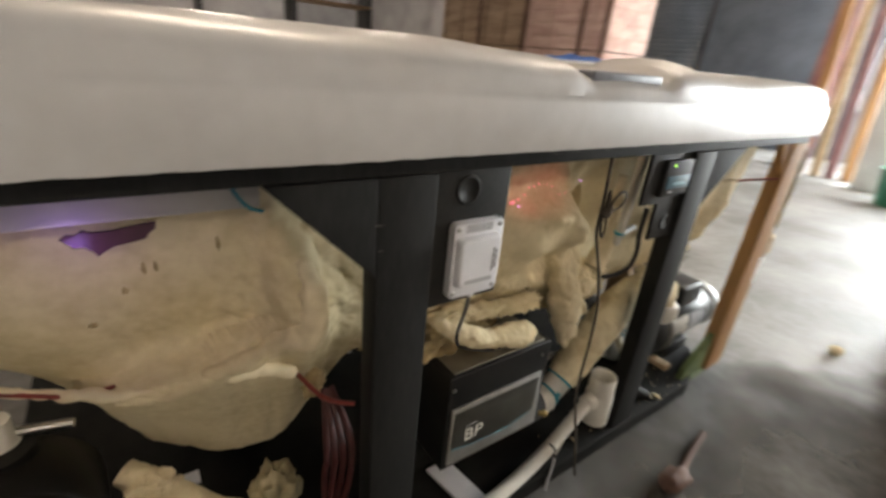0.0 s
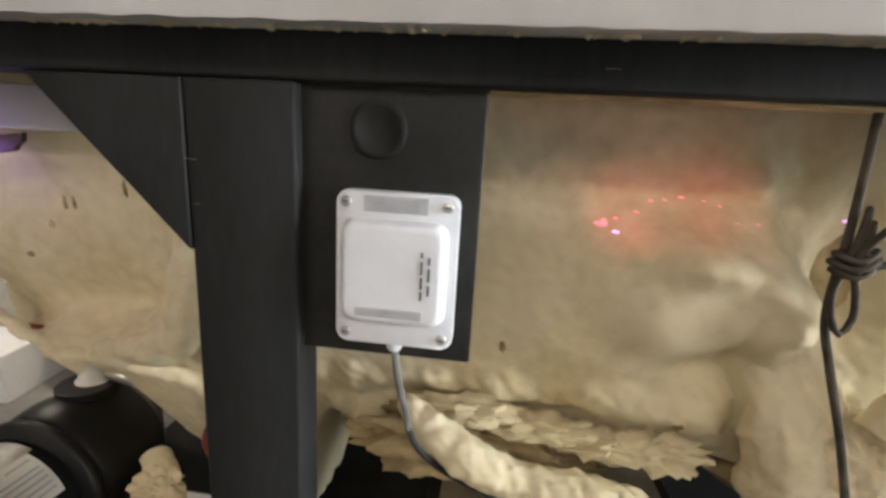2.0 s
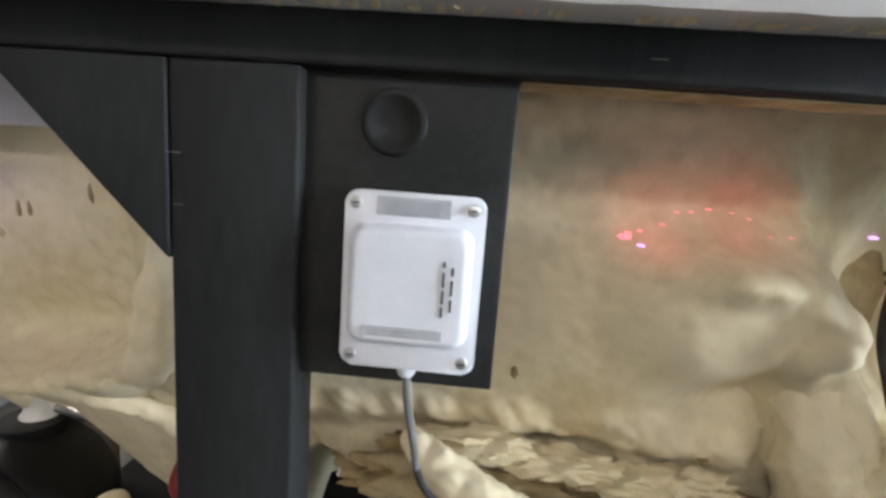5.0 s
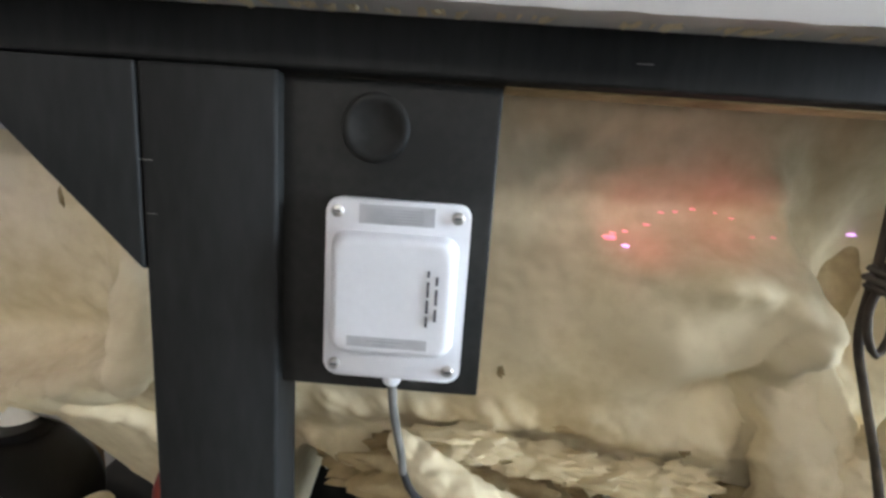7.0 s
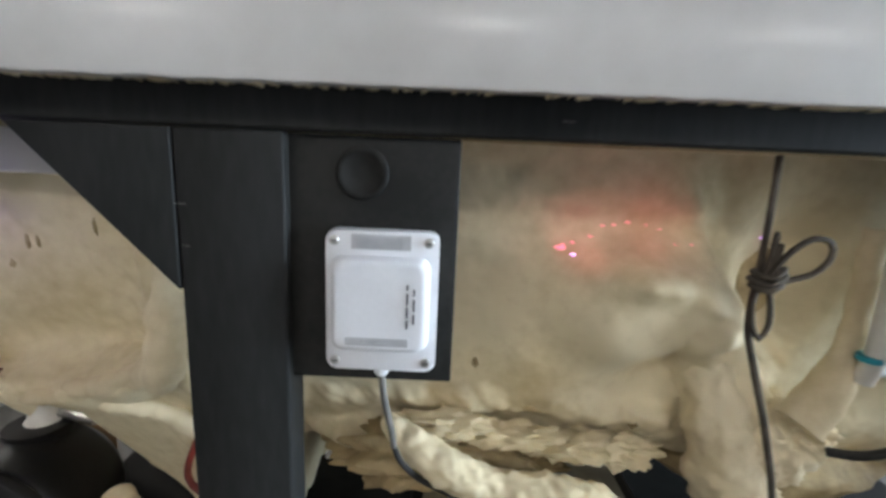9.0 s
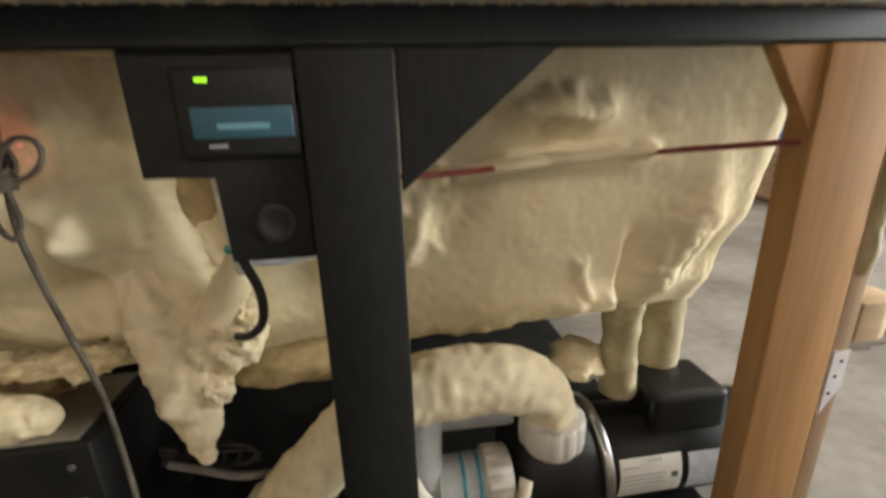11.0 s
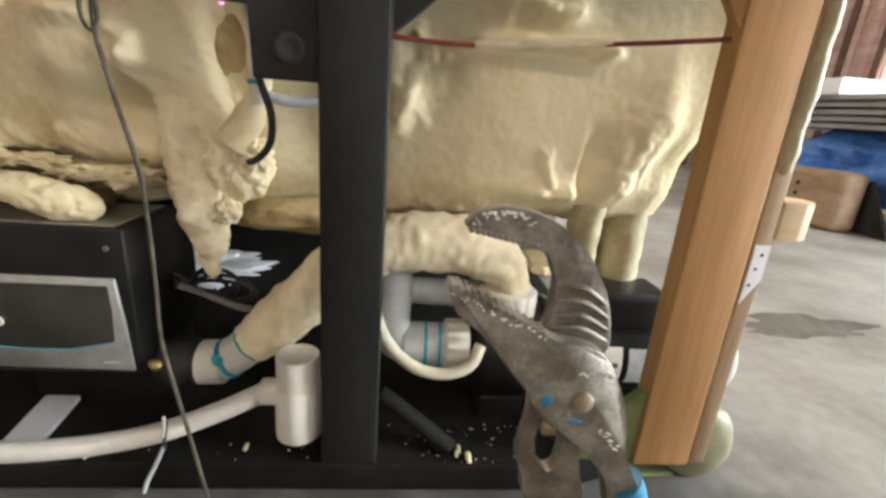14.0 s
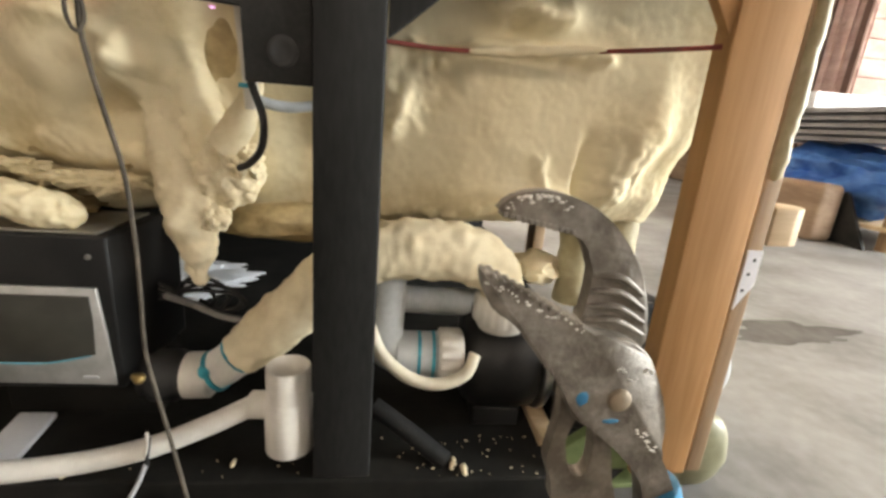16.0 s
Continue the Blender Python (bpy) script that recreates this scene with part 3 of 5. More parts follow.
    part("corner_block", slab([(1.22, 0.02), (1.42, 0.03), (1.42, 0.14), (1.30, 0.10)], "z", 0.001, 0.010), GREEN_WOOD, tub, "green treated plywood pad")
    part("cross_batten", box((1.17, 0.07, 0.0565), (1.205, 0.30, 0.075), 0.002), PINE_PALE, tub, "pale pine batten")
    part("flange_strip", box((-0.5, 0.078, 0.802), (-0.115, 0.088, 0.846), 0.002), SHELL, tub, "bare white shell flange")
    part("resin_blob", lump((1.458, 0.045, 0.074), (0.070, 0.034, 0.078), 0.07, 1.4, 4), FOAM_GLASSY, tub, "amber foam overflow")
    strut = rope([(0.862, 0.08, 0.135), (0.925, 0.055, 0.10), (0.99, 0.03, 0.060)], 0.017, 8, 0.02)
    part("strut", strut, BLACK_PAINT, tub, "black slanting strut")
    back = part("post", box((1.4225, 0.006, 0.056), (1.450, 0.046, 0.849), 0.002), PINE_SHADE, tub, "second pine board of the corner post")
    part("foam_coat", rope([(1.437, 0.008, 0.84, 0.011), (1.437, 0.008, 0.74, 0.012), (1.436, 0.008, 0.64, 0.011), (1.436, 0.009, 0.575, 0.008)], 0.012, 14, 0.008, 0.003, 40, rounded=True), FOAM_DIRTY_SHADED, back, "grimy foam skin on the board")
    part("stub", slab([(1.452, 0.005), (1.490, 0.005), (1.508, 0.012), (1.520, 0.030), (1.520, 0.050), (1.508, 0.066), (1.490, 0.074), (1.452, 0.074)], "z", 0.478, 0.538, 0.003), PINE_PALE, tub, "rounded pale wooden stub on the corner post")
    strip = part("angle_strip", slab([(1.424, 0.372), (1.449, 0.415), (1.449, 0.470), (1.424, 0.470)], "y", 0.0025, 0.0055, 0), WHITE_ABS, tub, "white perforated angle strip")
    for x, z in ((1.438, 0.455), (1.434, 0.432), (1.431, 0.405)):
        part("hole", lathe((x, 0.0024, z), (0, -1, 0), [(0, 0.003), (0.0004, 0.0028)], 10), BLACK_RUBBER, strip)
    # foam that hangs from the basin
    part("foam_lump", rope([(0.515, 0.150, 0.70, 0.016), (0.532, 0.125, 0.62, 0.022), (0.553, 0.110, 0.54, 0.033), (0.570, 0.105, 0.47, 0.040), (0.580, 0.098, 0.41, 0.028), (0.586, 0.09, 0.345, 0.007)], 0.03, 60, 0.004, 0.008, 40, rounded=True), FOAM_PALE, tub, "foam icicle hanging over the heater pipe")
    part("foam_lump", rope([(0.165, 0.085, 0.552, 0.010), (0.205, 0.066, 0.528, 0.018), (0.250, 0.058, 0.504, 0.021), (0.290, 0.061, 0.488, 0.019), (0.335, 0.060, 0.480, 0.023), (0.385, 0.068, 0.463, 0.028), (0.422, 0.077, 0.454, 0.021), (0.440, 0.080, 0.453, 0.010)], 0.02, 60, 0.003, 0.0036, 78, rounded=True), FOAM, tub, "pale finger of foam lying over the control box")
    for x, y, z, w, h, k in ((0.235, 0.114, 0.527, 0.052, 0.012, 1.0), (0.315, 0.120, 0.512, 0.056, 0.010, 2.0), (0.385, 0.124, 0.498, 0.050, 0.013, 3.0), (0.450, 0.128, 0.494, 0.046, 0.016, 4.0)):
        part("foam_lump", lump((x, y, z), (w, 0.024, h), 0.55, 3.4, 4, k), FOAM, tub, "torn lip of foam above the control box")
    part("foam_lump", lump((0.604, 0.098, 0.455), (0.026, 0.026, 0.024), 0.4, 2.8, 4, 6.0), FOAM_PALE, tub, "small foam nub on the icicle")
    part("foam_lump", lump((0.650, 0.110, 0.540), (0.030, 0.030, 0.028), 0.4, 3.2, 4, 9.0), FOAM_PALE, tub, "small foam nub under the air line")
    part("foam_lump", lump((0.620, 0.125, 0.515), (0.050, 0.048, 0.052), 0.24, 2.6, 5, 3.0), FOAM_PALE, tub, "knobbly foam clump")
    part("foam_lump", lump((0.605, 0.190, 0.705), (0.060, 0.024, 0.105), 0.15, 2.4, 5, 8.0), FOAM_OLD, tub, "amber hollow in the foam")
    part("foam_lump", rope([(0.675, 0.10, 0.78, 0.012), (0.672, 0.10, 0.66, 0.013), (0.655, 0.095, 0.60, 0.022), (0.625, 0.09, 0.56, 0.024)], 0.02, 18, 0.008, 0.004, 40), FOAM_PALE, tub, "foam-coated air line")
    part("foam_lump", rope([(-0.42, 0.150, 0.588, 0.006)] + [(x, foam_front(x, z) - 0.002, z, r) for x, z, r in ((-0.29, 0.560, 0.007), (-0.18, 0.534, 0.009), (-0.115, 0.510, 0.012), (-0.065, 0.490, 0.012))], 0.01, 18, 0.005, 0.004, 55, rounded=True), FOAM_PALE, tub, "foam-coated rod along the basin")
    part("foam_lump", rope([(x, foam_front(x, z) + 0.3 * r, z, r) for x, z, r in ((-0.305, 0.537, 0.005), (-0.24, 0.545, 0.009), (-0.166, 0.562, 0.012), (-0.10, 0.584, 0.016), (-0.062, 0.606, 0.022), (-0.056, 0.66, 0.018), (-0.064, 0.72, 0.008))], 0.01, 22, 0.004, 0.006, 46, rounded=True), FOAM_PALE, tub, "pale ridge of fresh foam")
    # Lumps whose dark brown stands in for the shade of a hollow.
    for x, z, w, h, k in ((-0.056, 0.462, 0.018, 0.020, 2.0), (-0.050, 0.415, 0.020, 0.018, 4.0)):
        part("foam_lump", lump((x + 0.02, foam_front(x, z) + 0.004, z), (w, 0.012, h), 0.4, 2.5, 3, k), FOAM_OLD, tub, "brown foam lump coloured dark for a hollow")
    part("rod", rope([(-0.56, 0.19, 0.606), (-0.42, 0.145, 0.588), (-0.34, 0.118, 0.572), (-0.30, foam_front(-0.30, 0.562) - 0.006, 0.562)], 0.003, 8, 0.01), RED_WIRE, tub, "bare red rod end")
    part("rod", rope([(-0.068, foam_front(-0.068, 0.490), 0.490), (-0.045, 0.066, 0.480), (-0.002, 0.050, 0.462)], 0.004, 8, 0.01), RED_WIRE, tub, "bare red rod end")
    part("foam_lump", rope([(1.235, 0.20, 0.48, 0.034), (1.235, 0.20, 0.40, 0.030), (1.24, 0.20, 0.30, 0.032)], 0.03, 24, 0.008, 0.005, 34), FOAM_DIRTY_SHADED, tub, "grimy foam-coated riser pipe, darkened for its shade")
    part("foam_lump", rope([(1.335, 0.25, 0.49, 0.045), (1.34, 0.25, 0.40, 0.043), (1.34, 0.25, 0.28, 0.042)], 0.04, 24, 0.008, 0.004, 34), FOAM_DIRTY_SHADED, tub, "grimy foam-coated riser pipe, darkened for its shade")
    part("foam_lump", lump((1.17, 0.22, 0.36), (0.05, 0.05, 0.03), 0.4, 2.2, 3, 12.0), FOAM_PALE, tub, "foam clump behind the pump")
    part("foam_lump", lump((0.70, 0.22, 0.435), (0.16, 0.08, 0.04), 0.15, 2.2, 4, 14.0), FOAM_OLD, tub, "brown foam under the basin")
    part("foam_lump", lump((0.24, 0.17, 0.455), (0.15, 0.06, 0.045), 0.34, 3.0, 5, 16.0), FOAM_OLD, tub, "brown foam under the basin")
    # Unseen panel, added so that less light reaches under the basin.
    part("dark_backing", box((-0.56, 1.872, 0.056), (1.40, 1.885, 0.878), 0.002), BLACK_SHEET, tub, "unseen black panel closing the far side against light")
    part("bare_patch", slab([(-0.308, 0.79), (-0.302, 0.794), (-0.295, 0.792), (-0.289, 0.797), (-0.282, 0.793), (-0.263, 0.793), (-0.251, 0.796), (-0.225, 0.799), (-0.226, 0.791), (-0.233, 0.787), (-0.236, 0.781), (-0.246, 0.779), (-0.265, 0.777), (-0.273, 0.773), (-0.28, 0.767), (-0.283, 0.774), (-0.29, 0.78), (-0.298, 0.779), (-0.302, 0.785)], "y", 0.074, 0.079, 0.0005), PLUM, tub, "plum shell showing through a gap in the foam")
    # Slit and pit shade put in as flush brown lumps, with some streaks.
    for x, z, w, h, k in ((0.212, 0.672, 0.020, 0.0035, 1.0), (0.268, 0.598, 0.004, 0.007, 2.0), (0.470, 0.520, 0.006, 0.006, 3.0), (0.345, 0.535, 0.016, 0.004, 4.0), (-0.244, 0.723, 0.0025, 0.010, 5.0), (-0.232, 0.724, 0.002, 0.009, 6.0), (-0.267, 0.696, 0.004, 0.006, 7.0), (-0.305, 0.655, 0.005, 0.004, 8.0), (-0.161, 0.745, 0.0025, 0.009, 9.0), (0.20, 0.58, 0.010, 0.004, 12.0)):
        part("gash_mark", lump((x, foam_front(x, z) + 0.0005, z), (w, 0.0022, h), 0.5, 2.6, 3, k), FOAM_OLD, tub, "brown flush mark drawn for a foam gash")
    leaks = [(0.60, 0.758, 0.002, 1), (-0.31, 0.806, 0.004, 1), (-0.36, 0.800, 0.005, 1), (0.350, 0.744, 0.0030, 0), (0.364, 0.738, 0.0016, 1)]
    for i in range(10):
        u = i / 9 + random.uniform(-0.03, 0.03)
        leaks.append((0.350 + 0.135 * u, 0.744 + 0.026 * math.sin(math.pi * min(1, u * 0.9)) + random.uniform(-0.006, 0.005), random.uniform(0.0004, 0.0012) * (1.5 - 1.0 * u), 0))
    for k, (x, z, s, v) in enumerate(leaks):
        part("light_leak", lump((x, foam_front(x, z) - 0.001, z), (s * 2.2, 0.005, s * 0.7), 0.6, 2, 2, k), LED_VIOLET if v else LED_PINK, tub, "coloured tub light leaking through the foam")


shell()
foam_body()
frame_timbers()
specks = bmesh.new()
for i in range(240):
    s = random.uniform(0.0006, 0.0026)
    x = random.uniform(-0.1, 1.3)
    g = bmesh.ops.create_icosphere(specks, subdivisions=1, radius=s)
    for v in g["verts"]:
        v.co = Vector((v.co.x * 1.6 + x, v.co.y - 0.024 + random.uniform(-0.004, 0.012), v.co.z * 0.6 + 0.8803))
tagged(part("foam_specks", specks, FOAM_PALE, tub, "foam specks along the rim edge"), kind="stuff")


# ---- fittings in the tub's frame ----
def rounded(x0, x1, z0, z1, r, n=6):
    out = []
    for cx, cz, a0 in ((x1 - r, z1 - r, 0), (x0 + r, z1 - r, 90), (x0 + r, z0 + r, 180), (x1 - r, z0 + r, 270)):
        for i in range(n + 1):
            a = radians(a0 + 90 * i / n)
            out.append((cx + r * math.cos(a), cz + r * math.sin(a)))
    return out


def wireless_module():
    m = thing("wireless_module", "white plastic wireless module screwed to a black plate", "module")
    part("housing", slab(rounded(0.1265, 0.2205, 0.6505, 0.7725, 0.008), "y", -0.003, 0.0115, 0.0025), WHITE_ABS, m)
    rings = [[(x, y, z) for x, z in rounded(0.131 + i, 0.214 - i, 0.670 + i, 0.752 - i, 0.010)] for i, y in ((0, -0.002), (0.0005, -0.006), (0.0015, -0.0105), (0.003, -0.0132), (0.0052, -0.0144), (0.0075, -0.0145))]
    part("raised_cover", skin(rings), WHITE_ABS, m)
    for x, z in ((0.134, 0.764), (0.212, 0.764), (0.134, 0.659), (0.212, 0.659)):
        s = part("screw", lathe((x, -0.003, z), (0, -1, 0), [(0, 0.0042), (0.0012, 0.0040), (0.002, 0.003), (0.0022, 0.0005)], 16), STEEL, m, "steel pan-head screw")
        part("recess", box((x - 0.0022, -0.0056, z - 0.0005), (x + 0.0022, -0.0050, z + 0.0005), 0), DARK_TEXT, s)
    part("gland", lathe((0.1735, 0.004, 0.6535), (0, 0, -1), [(0, 0.007), (0.008, 0.0065), (0.010, 0.005)], 16), WHITE_ABS, m, "cable gland")
    label = part("label", box((0.148, -0.0038, 0.757), (0.197, -0.0031, 0.7695), 0), LABEL_GREY, m, "grey sticker with unreadable print")
    bars("print", [(0.152, 0.190, 0.7585 + i * 0.0019, 0.7594 + i * 0.0019, -0.0039) for i in range(5)], GREY_TEXT, label)
    label = part("label", box((0.145, -0.0152, 0.6775), (0.197, -0.0146, 0.6845), 0), LABEL_GREY, m, "grey sticker with unreadable print")
    bars("print", [(0.158, 0.182, 0.6818, 0.6828, -0.0154), (0.162, 0.178, 0.6795, 0.6803, -0.0154)], GREY_TEXT, label)
    for x, zs in ((0.195, ((0.727, 0.731), (0.714, 0.724), (0.703, 0.712), (0.694, 0.701))), (0.2005, ((0.722, 0.7275), (0.709, 0.719), (0.698, 0.706)))):
        bars("print", [(x, x + 0.0016, a, b, -0.0148) for a, b in zs], DARK_TEXT, m, "unreadable dark print")
    part("cable", rope([(0.1735, 0.004, 0.646), (0.176, 0.010, 0.615), (0.181, 0.025, 0.575), (0.183, 0.032, 0.552)], 0.0032, 10, 0.006), GREY_CABLE, m, "grey cable")
    part("cable", rope([(0.183, 0.032, 0.553), (0.192, 0.042, 0.525), (0.22, 0.055, 0.492), (0.29, 0.055, 0.463), (0.36, 0.06, 0.447)], 0.0032, 10, 0.008), BLACK_RUBBER, m, "black cable tail over the control box")


def display_panel():
    d = thing("display_panel", "black topside display with lit blue screen on its plate", "display")
    part("bezel", box((0.665, 0.001, 0.757), (0.7705, 0.0115, 0.835), 0.004), BLACK_SHEET, d)
    part("screen", box((0.678, -0.0005, 0.774), (0.766, 0.002, 0.801), 0.001), LCD, d, "lit blue liquid crystal screen")
    bars("screen_text", [(0.700, 0.745, 0.782, 0.787, -0.0012)], LCD_TEXT, d, "unreadable text line on the screen")
    bars("print", [(0.690, 0.706, 0.766, 0.7685, 0.0004)], LABEL_GREY, d, "small pale print")
    part("indicator", box((0.6865, -0.0002, 0.8225), (0.6975, 0.0016, 0.8258), 0.0008), LED_GREEN, d, "lit green indicator")


def control_box():
    c = thing("control_box", "black steel tub control box with silver bezel", "control box")
    part("body", box((0.197, 0.050, 0.185), (0.478, 0.26, 0.428), 0.004), BLACK_METAL, c)
    part("lid", box((0.212, 0.058, 0.4285), (0.462, 0.20, 0.4325), 0.001), GALV, c, "galvanised lid plate")
    outer = [(0.207, 0.200), (0.30, 0.196), (0.40, 0.195), (0.470, 0.193), (0.465, 0.28), (0.459, 0.352), (0.34, 0.352), (0.207, 0.350)]
    part("bezel", slab(outer, "y", 0.0445, 0.0495, 0.0015), SILVER, c, "silver front bezel")
    inner = [(0.212, 0.246), (0.26, 0.236), (0.32, 0.231), (0.38, 0.232), (0.447, 0.246), (0.450, 0.30), (0.449, 0.340), (0.214, 0.340)]
    part("front_label", slab(inner, "y", 0.0425, 0.0445, 0.0005), DARK_GLASS, c, "dark glossy front label")
    part("accent_line", rope([(0.213, 0.0440, 0.244), (0.26, 0.0440, 0.2345), (0.32, 0.0440, 0.2295), (0.38, 0.0440, 0.2305), (0.44, 0.0440, 0.2435)], 0.0016, 6, 0.01), CYAN_LINE, c, "cyan accent line")
    text = bpy.data.curves.new("letters", "FONT")
    text.body, text.size, text.extrude, text.align_x = "BP", 0.046, 0.0006, "LEFT"
    t = new("letters_source", text)
    me = bpy.data.meshes.new_from_object(t)
    bpy.data.objects.remove(t)
    for v in me.vertices:
        v.co = Vector((0.242 + v.co.x * 1.05, 0.0418 - v.co.z, 0.254 + v.co.y))
    me.materials.clear()
    me.materials.append(LABEL_WHITE)
    ob = new("lettering", me)
    ob.parent, ob["label"] = c, "white letters BP"
    bars("print", [(0.244, 0.275, 0.294, 0.296, 0.0422), (0.425, 0.447, 0.205, 0.209, 0.0443)], LABEL_GREY, c, "small unreadable print")
    for x in (0.208, 0.452):
        part("screw", lathe((x, 0.050, 0.398), (0, -1, 0), [(0, 0.0045), (0.002, 0.0042), (0.003, 0.001)], 14), STEEL, c, "steel screw")
    part("union", lathe((0.476, 0.11, 0.172), (1, 0, 0), [(0, 0.034), (0.02, 0.034), (0.02, 0.044), (0.055, 0.044), (0.058, 0.040), (0.068, 0.040)], 28), BLACK_RUBBER, c, "black heater union")
    part("bolt", lathe((0.492, 0.052, 0.205), (1, -0.6, 0), [(0, 0.006), (0.010, 0.006), (0.010, 0.009), (0.016, 0.009), (0.022, 0.004)], 8), BRASS, c, "brass bonding lug")
    part("foot", box((0.21, 0.165, 0.056), (0.47, 0.25, 0.185), 0.003), BLACK_PAN, c, "black stand")
    part("bracket", slab([(0.262, 0.0), (0.318, 0.012), (0.296, 0.150), (0.236, 0.150)], "z", 0.0565, 0.066, 0.001), WHITE_ABS, c, "white plastic bracket strip")


def heater_pipe():
    p = thing("heater_pipe", "white pvc pipe half buried in sprayed foam", "pipe")
    part("elbow", rope([(0.545, 0.11, 0.172, 0.034), (0.575, 0.11, 0.175, 0.034), (0.61, 0.11, 0.195, 0.034), (0.66, 0.11, 0.240, 0.034)], 0.034, 28, 0.008), WHITE_PVC, p)
    part("socket", lathe((0.545, 0.11, 0.172), (1, 0.0, 0.05), [(0, 0.039), (0.038, 0.039), (0.042, 0.035)], 28), WHITE_PVC, p)
    for a, d in (((0.588, 0.11, 0.180), (1, 0, 0.5)), ((0.628, 0.11, 0.212), (1, 0, 0.9))):
        part("primer_ring", lathe(a, d, [(0, 0.0365), (0.004, 0.037), (0.008, 0.0362)], 28), TEAL, p, "teal primer ring")
    part("primer_drip", lump((0.585, 0.073, 0.200), (0.009, 0.004, 0.013), 0.3, 2, 2, 1.0), TEAL, p, "teal primer smear")
    part("foam_sleeve", rope([(0.635, 0.11, 0.215, 0.040), (0.69, 0.11, 0.268, 0.046), (0.75, 0.11, 0.325, 0.048), (0.81, 0.11, 0.385, 0.050), (0.88, 0.11, 0.412, 0.050), (0.96, 0.11, 0.416, 0.050), (1.025, 0.11, 0.405, 0.048), (1.066, 0.11, 0.372, 0.040), (1.078, 0.11, 0.330, 0.034)], 0.045, 44, 0.005, 0.0048, 50), FOAM_PALE, p, "rough cream foam sleeve")
    part("union_nut", lugged(lathe((1.079, 0.11, 0.340), (0, 0, -1), [(0, 0.046), (0.004, 0.051), (0.044, 0.051), (0.048, 0.046), (0.060, 0.040)], 112), (1.079, 0.11, 0.340), (0, 0, -1)), WHITE_PVC, p, "white union nut")


def pump(name, m, label, side=1, length=0.300, low=-22, high=30, cover=(0.245, -0.055, 0.062, 0.385, 0.055, 0.140)):
    """Built along +x from the volute at its local origin; the motor's axis lies on local z = 0."""
    p = thing(name, label, "pump")
    part("wet_end", lathe((0, 0, 0), (1, 0, 0), [(0, 0.045), (0.01, 0.085), (0.03, 0.100), (0.10, 0.104), (0.135, 0.100), (0.145, 0.092)], 36), BLACK_METAL, p, "black plastic volute")
    part("clamp_ring", lathe((0.145, 0, 0), (1, 0, 0), [(0, 0.100), (0.004, 0.104), (0.014, 0.104), (0.018, 0.100)], 36), STEEL if side > 0 else BLACK_METAL, p, "steel clamp ring" if side > 0 else "black clamp ring")
    part("motor", lathe((0.163, 0, 0), (1, 0, 0), [(0, 0.078), (0.004, 0.083), (length, 0.083), (length + 0.005, 0.080)], 40), BLACK_METAL, p, "black enamelled motor can")
    part("end_bell", lathe((0.168 + length, 0, 0), (1, 0, 0), [(0, 0.084), (0.012, 0.088), (0.05, 0.086), (0.066, 0.074), (0.072, 0.05), (0.074, 0.02)], 36), GREY_PVC, p, "pale grey end bell")
    bm = box(cover[:3], cover[3:], 0.014, 3)
    part("terminal_box", bm, BLACK_METAL, p, "black terminal box")
    part("foot", box((0.20, -0.07, -0.125), (0.36, 0.07, -0.078), 0.004), BLACK_METAL, p, "black motor foot")
    part("volute_foot", box((0.03, -0.06, -0.125), (0.12, 0.06, -0.085), 0.004), BLACK_METAL, p, "black volute foot")
    part("suction_neck", lathe((1.079 - 1.022, 0, 0.075), (0, 0, 1), [(0, 0.042), (0.035, 0.042)], 24), BLACK_METAL, p, "black discharge neck")

    def wrap(x0, x1, a0, a1, r):
        bm = bmesh.new()
        rows = []
        for i in range(9):
            a = radians(a0 + (a1 - a0) * i / 8)
            rows.append([bm.verts.new((x, -side * r * math.cos(a), r * math.sin(a))) for x in (x0, x1)])
        for a, b in zip(rows, rows[1:]):
            bm.faces.new((a[0], a[1], b[1], b[0]))
        return bm

    lab = part("rating_label", wrap(0.180, 0.292, low, high, 0.0838), LABEL_WHITE, p, "white rating plate with unreadable print")
    for i, (a, w) in enumerate(((high - 6, 0.05), (high - 12, 0.03), (low + 30, 0.075), (low + 25, 0.07), (low + 19, 0.075), (low + 13, 0.06), (low + 7, 0.07))):
        part("print", wrap(0.186 + (0.045 if i == 0 else 0), 0.186 + w + (0.02 if i == 0 else 0), a, a + 2.0, 0.0842), GREY_TEXT, lab)
    part("print", wrap(0.272, 0.284, low + 24, low + 31, 0.0842), DARK_TEXT if side > 0 else MAROON, lab)
    if side > 0:
        part("rating_label", wrap(0.305, 0.395, -22, 28, 0.0838), LABEL_GREY, p, "grey rating plate")
    else:
        part("data_plate", wrap(0.172, 0.255, 70, 128, 0.0840), STEEL, p, "bright metal data plate")
        part("data_plate", wrap(0.275, 0.308, 84, 118, 0.0840), STEEL, p, "bright metal data plate")
    p.matrix_world = m
    return p


